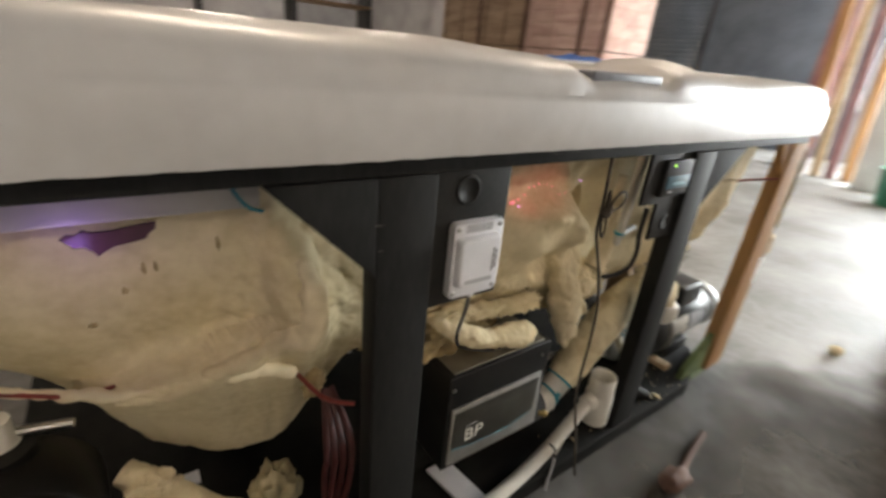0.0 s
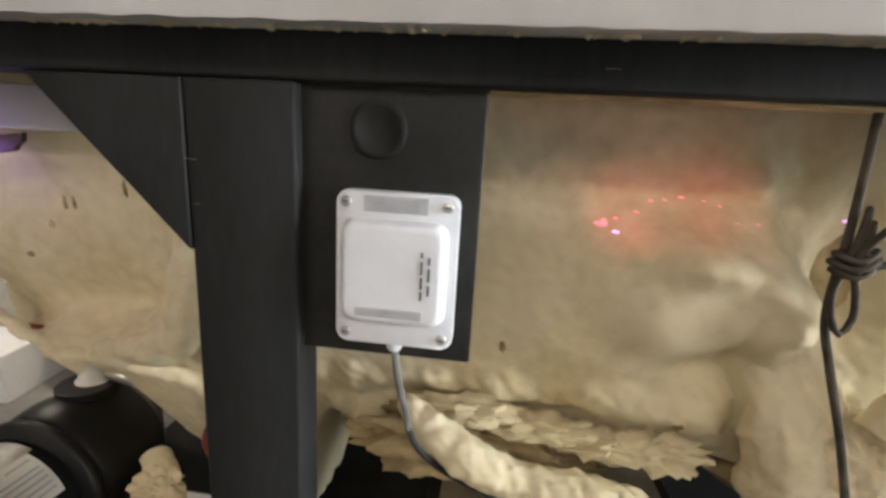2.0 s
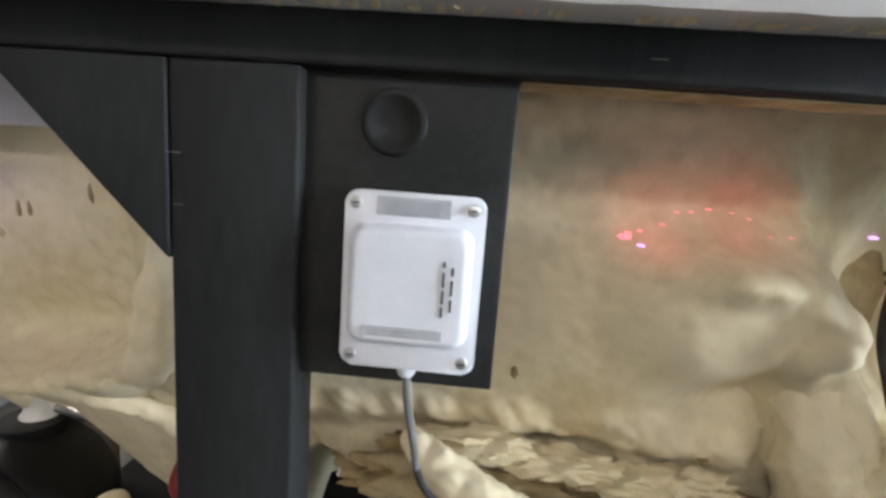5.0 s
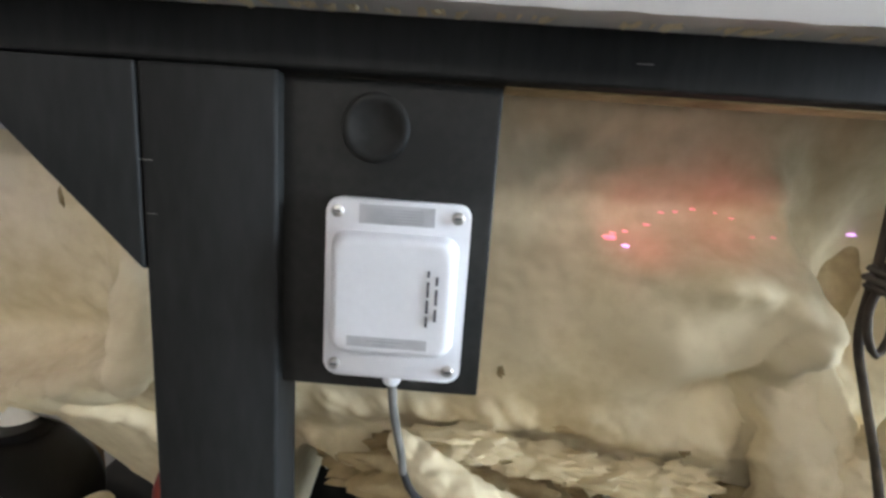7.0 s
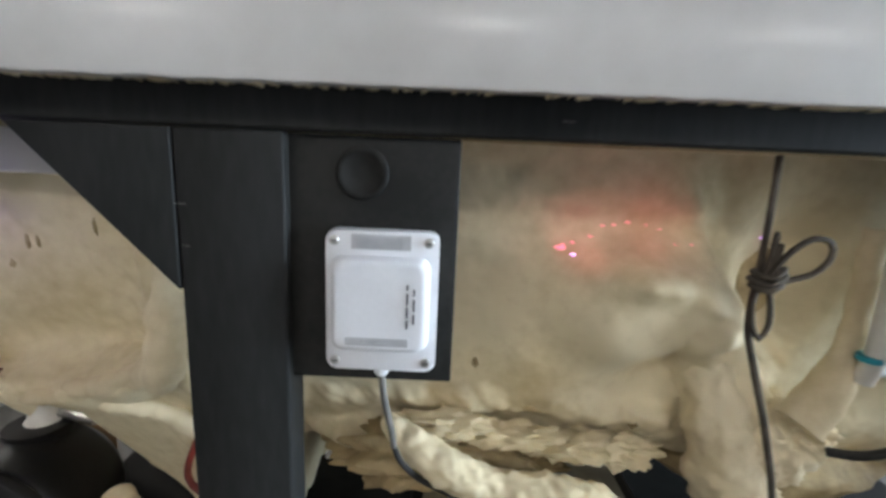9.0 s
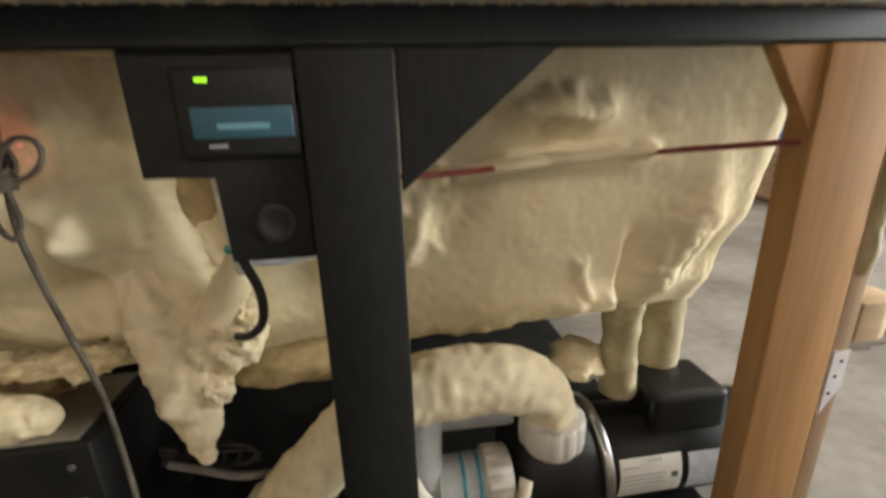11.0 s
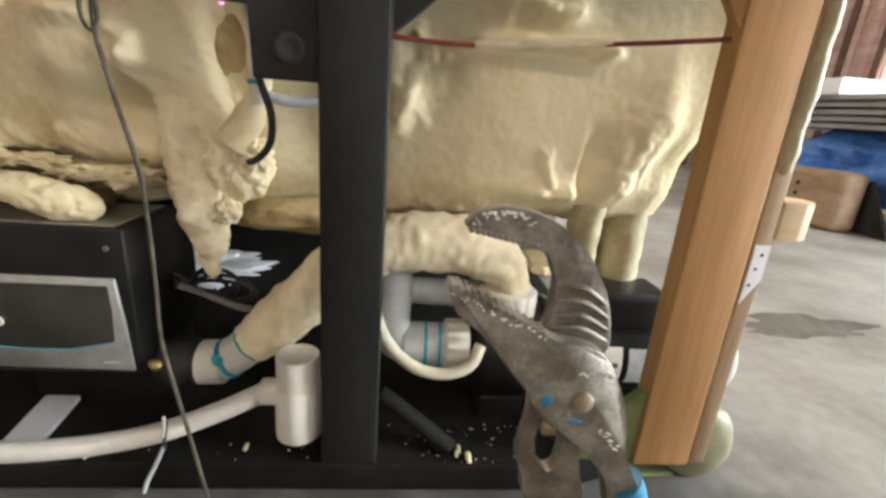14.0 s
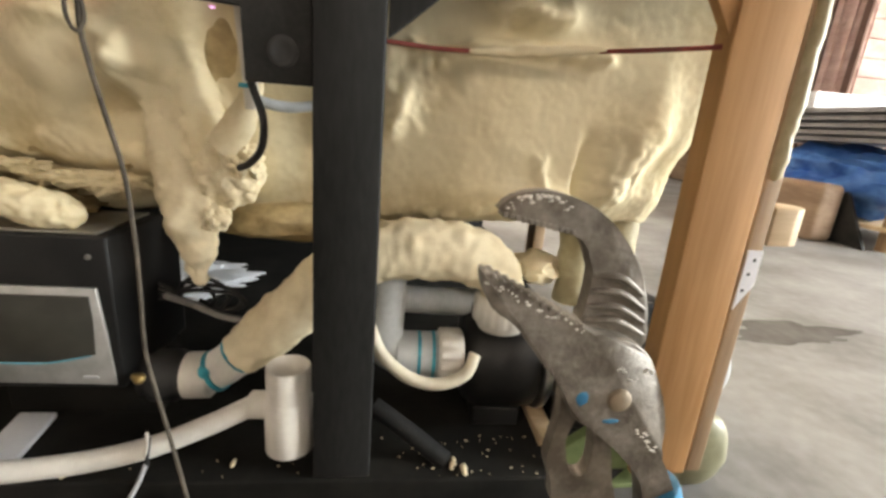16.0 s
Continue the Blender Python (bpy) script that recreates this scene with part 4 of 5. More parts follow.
def outlet():
    o = thing("outlet_pipe", "pvc outlet pipe at the pump, partly greyed for shade", "pipe")
    part("union_nut", lugged(lathe((1.02, 0.14, 0.205), (-1, 0, 0), [(0, 0.045), (0.004, 0.050), (0.042, 0.050), (0.046, 0.042)], 112), (1.02, 0.14, 0.205), (-1, 0, 0)), WHITE_PVC, o, "white union nut")
    # Coupling and elbow are grey because the shade on them is coloured in.
    part("coupling", lathe((0.975, 0.14, 0.205), (-1, 0, 0), [(0, 0.042), (0.075, 0.042), (0.078, 0.036)], 28), GREY_PVC, o)
    for x in (0.968, 0.942):
        part("primer_ring", lathe((x, 0.14, 0.205), (-1, 0, 0), [(0, 0.0425), (0.002, 0.0432), (0.006, 0.0425)], 28), TEAL, o, "teal primer ring")
    part("elbow", rope([(0.91, 0.14, 0.205), (0.886, 0.142, 0.212), (0.874, 0.145, 0.245), (0.874, 0.147, 0.30), (0.874, 0.15, 0.37)], 0.036, 26, 0.008), GREY_PVC, o, "outlet elbow coloured grey for its shade")
    part("cross_pipe", rope([(0.88, 0.20, 0.29), (0.96, 0.20, 0.288), (1.06, 0.20, 0.286)], 0.026, 22, 0.03), GREY_PVC, o, "grey cross pipe")
    part("drain_tube", rope([(0.845, 0.10, 0.29), (0.872, 0.085, 0.235), (0.92, 0.075, 0.195), (0.975, 0.072, 0.185), (1.02, 0.08, 0.20), (1.038, 0.10, 0.228)], 0.011, 14, 0.006), CREAM_TUBE, o, "cream vinyl drain tube")
    part("elbow_cap", lump((1.095, 0.19, 0.33), (0.022, 0.02, 0.05), 0.3, 2, 3, 4), WHITE_PVC, o, "white fitting behind the union")


def drain_hose():
    h = thing("drain_hose", "white drain hose ending in an open pvc tee", "hose")
    part("hose", rope([(-0.10, 0.10, 0.075), (0.10, 0.02, 0.072), (0.26, -0.002, 0.073), (0.38, 0.005, 0.076), (0.50, 0.02, 0.092), (0.60, 0.032, 0.128), (0.682, 0.04, 0.168)], 0.0165, 20, 0.01), WHITE_PVC, h)
    part("tee", lathe((0.728, 0.04, 0.084), (0, 0, 1), [(0, 0.035), (0.003, 0.038), (0.092, 0.038), (0.096, 0.035), (0.100, 0.0345), (0.150, 0.0345), (0.152, 0.033), (0.150, 0.0295), (0.07, 0.0285), (0.065, 0.001)], 32), WHITE_PVC, h, "open white pvc tee")
    part("side_port", lathe((0.712, 0.04, 0.164), (-1, 0, 0), [(0, 0.022), (0.042, 0.022), (0.045, 0.019)], 22), WHITE_PVC, h)
    part("cable_tie", rope([(0.522, 0.020, 0.115), (0.527, 0.002, 0.105), (0.524, 0.002, 0.08), (0.515, 0.02, 0.077), (0.52, 0.036, 0.09), (0.522, 0.020, 0.115)], 0.003, 8, 0.006), BLACK_RUBBER, h, "black cable tie")
    part("tie_tail", rope([(0.524, 0.0, 0.085), (0.514, -0.006, 0.058), (0.500, -0.012, 0.028), (0.494, -0.016, 0.008)], 0.0035, 8, 0.008), LABEL_GREY, h, "pale tie tail")
    part("tie_tail", rope([(0.524, 0.0, 0.100), (0.531, -0.004, 0.125), (0.533, -0.004, 0.145)], 0.0025, 8, 0.008), LABEL_WHITE, h, "pale tie tail")


def cords():
    c = thing("hanging_cable", "grey-brown cord with a bundled knot hanging from the beam", "cord")
    main = [(0.508, 0.030, 0.852), (0.506, 0.026, 0.80), (0.503, 0.022, 0.755), (0.500, 0.020, 0.70), (0.508, 0.014, 0.66), (0.524, 0.006, 0.60), (0.540, 0.002, 0.53), (0.545, 0.0, 0.45), (0.544, 0.0, 0.36), (0.543, -0.002, 0.28), (0.556, -0.008, 0.21), (0.575, -0.016, 0.12), (0.590, -0.022, 0.04), (0.598, -0.025, 0.006)]
    part("cord", rope(main, 0.0031, 10, 0.008), CORD, c)
    for k in range(2):
        dx = 0.005 * k
        ring = [(0.500 + dx, 0.016, 0.735), (0.503 + dx, 0.012, 0.760), (0.508 + dx, 0.016, 0.782 - 0.010 * k), (0.511 + dx, 0.020, 0.760), (0.506 + dx, 0.018, 0.735)]
        part("coil", rope(ring, 0.0024, 8, 0.005), CORD, c, "bundled coil of cord")
    part("loop", rope([(0.504, 0.012, 0.742), (0.513, 0.008, 0.764), (0.530, 0.006, 0.780), (0.546, 0.006, 0.778), (0.549, 0.006, 0.765), (0.537, 0.007, 0.750), (0.510, 0.010, 0.740)], 0.0027, 8, 0.005), CORD, c, "open loop of cord beside the bundle")
    part("loop", rope([(0.499, 0.012, 0.740), (0.493, 0.010, 0.722), (0.495, 0.008, 0.702), (0.503, 0.008, 0.690), (0.511, 0.010, 0.702), (0.510, 0.012, 0.722), (0.505, 0.014, 0.740)], 0.0026, 8, 0.005), CORD, c, "open loop of cord under the bundle")
    for i, z in enumerate((0.749, 0.743, 0.737)):
        w = 0.002 * (i % 2)
        part("binding", rope([(0.491 - w, 0.014, z), (0.502, 0.005, z - 0.004), (0.516 + w, 0.010, z + 0.004), (0.506, 0.024, z), (0.491 - w, 0.014, z)], 0.0024, 8, 0.005), CORD, c, "turn of cord round the bundle")
    b = thing("sensor_hose", "black sensor hose curving out of the foam", "hose")
    part("hose", rope([(0.690, 0.034, 0.72), (0.688, 0.034, 0.66), (0.702, 0.036, 0.61), (0.698, 0.042, 0.57), (0.676, 0.060, 0.545), (0.655, 0.08, 0.535)], 0.0052, 12, 0.008), BLACK_RUBBER, b)
    a = thing("air_line", "white air line with a blue end ring", "hose")
    part("tube", rope([(0.668, 0.060, 0.86), (0.670, 0.066, 0.76), (0.676, 0.072, 0.66), (0.676, 0.080, 0.62)], 0.010, 14, 0.01), WHITE_PVC, a)
    part("collar", lathe((0.672, 0.074, 0.652), (0, 0.05, -1), [(0, 0.0115), (0.006, 0.0115)], 16), TEAL, a, "teal primer ring")
    part("cross_tube", rope([(0.676, 0.085, 0.632), (0.72, 0.10, 0.625), (0.79, 0.11, 0.635)], 0.008, 12, 0.01), GREY_PVC, a, "clear cross tube")
    q = thing("teal_wire", "thin teal wire hanging by the black brace", "wire")
    part("wire", rope([(-0.150, 0.075, 0.848), (-0.146, 0.066, 0.828), (-0.132, 0.062, 0.808), (-0.115, 0.068, 0.800)], 0.0022, 8, 0.005), TEAL, q)
    w = thing("red_wire", "red wire stretched across the foam to the pine post", "wire")
    part("wire", rope([(0.860, 0.065, 0.722), (0.95, 0.085, 0.722), (1.06, 0.085, 0.730), (1.18, 0.06, 0.738), (1.27, 0.025, 0.745), (1.306, 0.006, 0.748)], 0.0036, 8, 0.01), RED_WIRE, w)
    part("foam_coat", rope([(0.97, 0.088, 0.723, 0.005), (1.04, 0.088, 0.728, 0.008), (1.12, 0.075, 0.735, 0.007), (1.18, 0.062, 0.739, 0.004)], 0.006, 10, 0.008, 0.002, 60, rounded=True), FOAM_PALE, w, "foam dried on the wire")
    k = thing("wire_bundle", "tangle of thin black wires behind the control box", "wires")
    for i, (lift, reach) in enumerate(((0.0, 0.0), (0.012, -0.022), (-0.010, 0.006), (0.004, -0.045))):
        part("wire", rope([(0.480, 0.17, 0.285 + i * 0.010), (0.510, 0.155 + i * 0.006, 0.300), (0.555 + reach * 0.5, 0.15, 0.322 + lift), (0.605 + reach, 0.16, 0.312 + lift), (0.620 + reach, 0.165, 0.288 + lift * 0.5), (0.598 + reach, 0.17, 0.268), (0.545, 0.175, 0.272 + lift)], 0.0036, 8, 0.008), BLACK_RUBBER, k)
    part("wire", rope([(0.50, 0.15, 0.300), (0.545, 0.145, 0.288), (0.60, 0.15, 0.262), (0.66, 0.17, 0.245)], 0.0065, 10, 0.01), GREY_CABLE, k, "thicker grey lead")
    d = thing("red_lead_bundle", "dark red leads bundled beside the black post", "wires")
    for i in range(4):
        part("lead", rope([(-0.010 - 0.004 * i, 0.13, 0.44), (-0.008 - 0.010 * i, 0.050 + 0.010 * i, 0.39 - 0.02 * i), (-0.012 - 0.010 * i, 0.045 + 0.012 * i, 0.30), (-0.030 - 0.008 * i, 0.06, 0.18), (-0.02 - 0.01 * i, 0.07, 0.08)], 0.006, 8, 0.01), MAROON, d)


def left_bay():
    r = thing("riser_pipe", "white pvc pipe smeared with foam, sloping to the base pan", "pipe")
    part("riser", rope([(-0.34, 0.33, 0.222, 0.026), (-0.29, 0.285, 0.193, 0.028), (-0.20, 0.21, 0.150, 0.028), (-0.11, 0.15, 0.115, 0.028), (-0.03, 0.10, 0.085, 0.028)], 0.028, 32, 0.006, 0.005, 34), FOAM_PALE, r)
    part("foam_collar", lump((-0.10, 0.215, 0.135), (0.048, 0.040, 0.075), 0.35, 2.5, 4, 7), FOAM_DIRTY_SHADED, r, "amber foam lobe beside the pipe")
    part("foam_collar", lump((-0.30, 0.280, 0.205), (0.042, 0.030, 0.026), 0.45, 2.8, 4, 11), FOAM_PALE, r, "ragged foam collar round the pipe")
    w = thing("timber_strip", "narrow pine strip lying on the base pan", "timber")
    part("strip", slab([(-0.375, 0.03), (-0.325, 0.02), (-0.275, 0.36), (-0.325, 0.37)], "z", 0.057, 0.082, 0.002), PINE, w)
    f = thing("white_fitting", "white pvc fittings on top of the jet pump", "fitting")
    part("nut", lathe((-0.40, 0.37, 0.310), (0, 0, 1), [(0, 0.030), (0.030, 0.030), (0.034, 0.024), (0.075, 0.024)], 24), WHITE_PVC, f)
    part("arm", rope([(-0.40, 0.36, 0.37), (-0.43, 0.345, 0.40), (-0.465, 0.335, 0.45), (-0.48, 0.325, 0.54)], 0.017, 18, 0.012, 0.004, 40), FOAM_PALE, f, "foam-covered arm")
    part("bar", rope([(-0.30, 0.36, 0.345), (-0.40, 0.38, 0.35), (-0.47, 0.39, 0.352)], 0.008, 10, 0.02), STEEL, f, "bright steel bar")
    f.location.x = -0.09
    bm = lump((0.14, 0.82, 0.068), (0.25, 0.15, 0.034), 0.5, 2.8, 5, 21)
    for v in bm.verts:
        v.co.z = max(v.co.z, 0.0565)
    tagged(part("white_wrap", bm, SHEET_WHITE), "crumpled white plastic wrap on the base pan", "plastic wrap")
    s = thing("plastic_strip", "white plastic strip on the base pan", "strip")
    part("strip", box((-0.36, 0.385, 0.057), (-0.22, 0.420, 0.064), 0.001), WHITE_ABS, s)


def end_bay():
    m = thing("pvc_manifold", "cream foam-smeared pvc manifold at the tub's end", "pipe")
    part("header", rope([(-0.62, 0.42, 0.40), (-0.56, 0.55, 0.41), (-0.53, 0.72, 0.42)], 0.026, 18, 0.015, 0.003, 40), WHITE_PVC, m)
    for x, y in ((-0.585, 0.49), (-0.545, 0.63)):
        part("branch", rope([(x, y, 0.41), (x - 0.01, y + 0.01, 0.47), (x + 0.01, y + 0.02, 0.54)], 0.020, 16, 0.012, 0.004, 40), FOAM_PALE, m, "foam-coated branch")
        part("clamp", lathe((x, y, 0.435), (0, 0, 1), [(0, 0.023), (0.003, 0.026), (0.010, 0.026), (0.013, 0.023)], 18), STEEL, m, "steel hose clamp")
    part("support", box((-0.58, 0.53, 0.057), (-0.53, 0.58, 0.392), 0.003), PINE_SHADE, m, "pine prop under the header")
    for x, y, w, d, h, lean, mat_, lab in ((-1.30, 0.80, 0.30, 0.24, 0.15, 8, SHEET_WHITE, "white foam offcut box on the concrete"), (-1.06, 1.02, 0.28, 0.22, 0.17, -14, LABEL_WHITE, "cream cardboard carton on the concrete"), (-1.70, 1.25, 0.40, 0.26, 0.26, 20, LABEL_WHITE, "white foam offcut box on the concrete")):
        b = thing("carton", lab, "carton", "cartons by the tub")
        part("carton_body", box((-w / 2, -d / 2, 0), (w / 2, d / 2, h), 0.004), mat_, b)
        part("flap", box((-w / 2 + 0.005, -d / 2 - 0.055, h - 0.006), (w / 2 - 0.005, -d / 2 + 0.002, h + 0.001), 0.001), mat_, b)
        b.matrix_world = pose(x, y, 0, 0, 0, lean)


def foam_crumbs():
    bm = bmesh.new()
    for i in range(64):
        x, y, s = (random.uniform(0.48, 1.25) if i < 34 else random.gauss(1.02, 0.07)), random.uniform(0.0, 0.10), random.uniform(0.0007, 0.0018)
        g = bmesh.ops.create_icosphere(bm, subdivisions=1, radius=s)
        k = random.uniform(0.7, 2.2)
        for v in g["verts"]:
            v.co = Vector((v.co.x * k + x, v.co.y + y, v.co.z * 0.7 + 0.0565 + s * 0.4))
    for x, y, s in ((1.005, 0.03, 0.008), (1.0, 0.02, 0.007), (0.985, 0.045, 0.009), (0.64, 0.03, 0.007), (0.40, 0.01, 0.008), (0.44, 0.03, 0.006), (1.02, 0.01, 0.010)):
        g = bmesh.ops.create_icosphere(bm, subdivisions=2, radius=s)
        for v in g["verts"]:
            v.co = Vector((v.co.x * 0.6 + x, v.co.y * 1.4 + y, v.co.z * 0.5 + 0.0565 + s * 0.4)) * (1 + 0.003 * noise.noise(v.co * 200))
    tagged(part("foam_crumbs", bm, FOAM_PALE), "pale foam crumbs scattered over the base pan", "crumbs", kind="stuff")


def ring_plate(outer, inner, lo, hi, count=56):
    """A flat plate with one opening through it; both outlines run round the opening's middle."""
    cx, cz = np.mean(inner, axis=0)

    def spread(pts):
        pts = [np.array(p) for p in pts]
        angle = [math.atan2(p[1] - cz, p[0] - cx) for p in pts]
        out = []
        for k in range(count):
            a = -math.pi + 2 * math.pi * k / count
            d = np.array((math.cos(a), math.sin(a)))
            best = 0.0
            for p, q in zip(pts, pts[1:] + pts[:1]):
                e, w = q - p, p - np.array((cx, cz))
                det = d[0] * -e[1] + d[1] * e[0]
                if abs(det) > 1e-12:
                    r, u = (-w[0] * e[1] + w[1] * e[0]) / det, (d[0] * w[1] - d[1] * w[0]) / det
                    if -0.001 <= u <= 1.001 and r > best:
                        best = r
            out.append((cx + d[0] * best, cz + d[1] * best))
        return out

    bm = bmesh.new()
    rows = [[bm.verts.new((x, y, z)) for x, z in ring] for ring, y in ((spread(outer), lo), (spread(outer), hi), (spread(inner), hi), (spread(inner), lo))]
    for a, b in zip(rows, rows[1:] + rows[:1]):
        for k in range(count):
            bm.faces.new((a[k], a[(k + 1) % count], b[(k + 1) % count], b[k]))
    return bm


def pliers():
    y = -0.475
    p = thing("slip_joint_pliers", "worn steel slip-joint pliers with blue grips standing upright", "pliers")

    def outline(pts):
        return [tuple(q[:2]) for q in smooth_path([(a, b, 0) for a, b in (*pts, pts[0])], 0.003)[:-1]]

    upper = [(0.9096, 0.5978), (0.9140, 0.6021), (0.9217, 0.6042), (0.9290, 0.6037), (0.9381, 0.6008), (0.9469, 0.5949), (0.9544, 0.5865), (0.9601, 0.5765), (0.9628, 0.5682), (0.9634, 0.5540), (0.9413, 0.5540),
             (0.9417, 0.5674), (0.9422, 0.5768), (0.9413, 0.5842), (0.9388, 0.5892), (0.9347, 0.5920), (0.9270, 0.5930), (0.9184, 0.5945)]
    part("upper_jaw", slab(outline(upper), "y", y + 0.0015, y + 0.008, 0.0009), TOOL_STEEL, p, "curved toothed jaw")
    lower = [(0.9051, 0.5812), (0.9074, 0.5809), (0.9152, 0.5765), (0.9272, 0.5708), (0.9393, 0.5639), (0.9453, 0.5612), (0.9533, 0.5605), (0.9607, 0.5567), (0.9664, 0.5477), (0.9715, 0.5360), (0.9742, 0.5241), (0.9742, 0.5175),
             (0.9781, 0.5112), (0.9893, 0.4863), (0.9756, 0.4866), (0.9695, 0.5054), (0.9594, 0.5175), (0.9485, 0.5270), (0.9406, 0.5325), (0.9362, 0.5411), (0.9284, 0.5505), (0.9188, 0.5624), (0.9144, 0.5664), (0.9095, 0.5696), (0.9062, 0.5759)]
    part("lower_jaw", slab(outline(lower), "y", y - 0.006, y + 0.001, 0.0009), TOOL_STEEL, p, "straight toothed jaw and handle")
    lever = [(0.9368, 0.5425), (0.9395, 0.5317), (0.9383, 0.5165), (0.9374, 0.5083), (0.9410, 0.4982), (0.9440, 0.4872), (0.9660, 0.4867), (0.9634, 0.5006), (0.9600, 0.5165), (0.9540, 0.5313), (0.9470, 0.5400)]
    opening = [(0.9453, 0.5255), (0.9491, 0.5266), (0.9528, 0.5203), (0.9540, 0.5087), (0.9526, 0.5029), (0.9491, 0.5019), (0.9454, 0.5074), (0.9433, 0.5177)]
    part("lever", ring_plate(outline(lever), outline(opening), y + 0.0015, y + 0.0075), TOOL_STEEL, p, "second handle with its open slot")
    part("pivot", lathe((0.9548, y - 0.006, 0.5393), (0, -1, 0), [(0, 0.0040), (0.0009, 0.0040), (0.0016, 0.0034), (0.0018, 0.0004)], 22), TARNISH, p, "tarnished pivot bolt")
    # raised curved tracks on the neck
    for k, (xa, za, xb, zb) in enumerate(((0.9420, 0.5790, 0.9600, 0.5730), (0.9424, 0.5738, 0.9616, 0.5678), (0.9422, 0.5685, 0.9622, 0.5632), (0.9420, 0.5634, 0.9626, 0.5590))):
        mid = ((xa + xb) / 2, (za + zb) / 2 + 0.0028)
        part("adjusting_groove", rope([(xa, y + 0.0016, za, 0.0009), (*mid[:1], y + 0.0008, mid[1], 0.0013), (xb, y + 0.0016, zb, 0.0009)], 0.0011, 10, 0.0015), TOOL_STEEL, p, "curved adjusting ridge")
    for i in range(12):
        s = i / 11
        for jx, jz, y0, y1 in ((0.9120 + 0.0215 * s, 0.5965 - 0.0042 * s, y + 0.0009, y + 0.0086), (0.9085 + 0.029 * s, 0.5800 - 0.0150 * s, y - 0.0064, y + 0.0014)):
            part("tooth", box((jx - 0.0007, y0, jz - 0.0008), (jx + 0.0007, y1, jz + 0.0008), 0.0002), TOOL_STEEL, p)
    # dried foam and blue paint on the steel
    for k in range(110):
        u = random.random()
        if k < 44:
            x, z, h = 0.912 + 0.020 * u, 0.5985 + 0.004 * math.sin(3 * u) + random.uniform(-0.0015, 0.0015), y + 0.0012
        elif k < 72:
            x, z, h = 0.905 + 0.034 * u, 0.579 - 0.0155 * u + random.uniform(-0.0016, 0.0008), y - 0.0064
        elif k < 92:
            x, z, h = 0.951 + 0.013 * u, 0.5485 + 0.0022 * math.sin(9 * u) + random.uniform(-0.0006, 0.0006), y - 0.0064
        else:
            x, z, h = 0.962 + 0.011 * u, 0.530 - 0.012 * u + random.uniform(-0.002, 0.002), y - 0.0064
        r = random.uniform(0.00015, 0.0005)
        part("foam_fleck", lump((x, h, z), (r * random.uniform(1.0, 2.4), 0.0003, r), 0.5, 2.5, 1, k), LABEL_WHITE, p)
    for x, z, w, h in ((0.9535, 0.5312, 0.0030, 0.0009), (0.9425, 0.5395, 0.0020, 0.0026)):
        part("paint_mark", lump((x, y - 0.0060, z), (w, 0.0003, h), 0.3, 2.0, 2, x * 50), TOOL_GRIP, p, "worn blue paint")
    part("grip", rope([(0.9795, y - 0.002, 0.5015, 0.0068), (0.9850, y - 0.002, 0.488, 0.0074), (0.996, y - 0.010, 0.44, 0.0085), (1.016, y - 0.09, 0.22, 0.0085), (1.020, y - 0.19, 0.008, 0.007)], 0.008, 18, 0.012), TOOL_GRIP, p, "long blue plastic grip")
    part("grip", rope([(0.9550, y + 0.004, 0.478, 0.0076), (0.9575, y + 0.004, 0.46, 0.0080), (0.964, y - 0.008, 0.38, 0.0088), (0.962, y - 0.09, 0.20, 0.0088), (0.960, y - 0.18, 0.008, 0.007)], 0.008, 18, 0.012), TOOL_GRIP, p, "long blue plastic grip")


wireless_module()
display_panel()
control_box()
heater_pipe()
pump("circulation_pump", Matrix.Translation((1.022, 0.185, 0.185)), "black circulation pump with white rating plate on the pan")
outlet()
drain_hose()
cords()
left_bay()
end_bay()
pump("jet_pump", pose(-0.490, 0.425, 0.206, 0, 0, -90) @ Matrix.Scale(1.2, 4), "black jet pump with white rating label in the end bay", -1, 0.15, 22, 74, (0.225, -0.120, -0.030, 0.345, -0.060, 0.060))
foam_crumbs()
pliers()


# ---- things about the hall ----
def pallet(x, y, turn):
    p = thing("pallet", "weathered wooden pallet on the concrete", "pallet")
    for i in range(5):
        part("board", box((-0.5, -0.4 + i * 0.17, 0.10), (0.5, -0.3 + i * 0.17, 0.12), 0.002), PINE_SHADE, p)
    for j in (-0.46, 0, 0.46):
        part("bearer", box((j - 0.04, -0.4, 0.0), (j + 0.04, 0.38, 0.099), 0.002), PINE_SHADE, p)
    p.matrix_world = pose(x, y, 0, 0, 0, turn)


def crate(x, y, z, w, h, mat_, label):
    """A boarded crate whose front looks to -x; it is w wide along y."""
    c = thing("crate", label, "crate", "stacked crates")
    part("core", box((x + 0.02, y + 0.01, z + 0.01), (x + 1.0, y + w - 0.01, z + h - 0.01), 0), CRATE_BROWN, c)
    n = max(3, int(h / 0.19))
    for i in range(n):
        d = random.uniform(0, 0.006)
        part("board", box((x + d, y, z + i * h / n + 0.004), (x + 0.02 + d, y + w, z + (i + 1) * h / n - 0.004), 0.002), mat_, c)
    for i in range(n):
        part("side_board", box((x + 0.024, y - 0.016, z + i * h / n + 0.004), (x + 1.0, y + 0.008, z + (i + 1) * h / n - 0.004), 0.002), mat_, c)
    for yy in (y + 0.002, y + w / 2 - 0.04, y + w - 0.08):
        part("batten", box((x - 0.022, yy, z), (x - 0.001, yy + 0.08, z + h), 0.002), CRATE_GAP if yy < y + 0.01 else mat_, c)


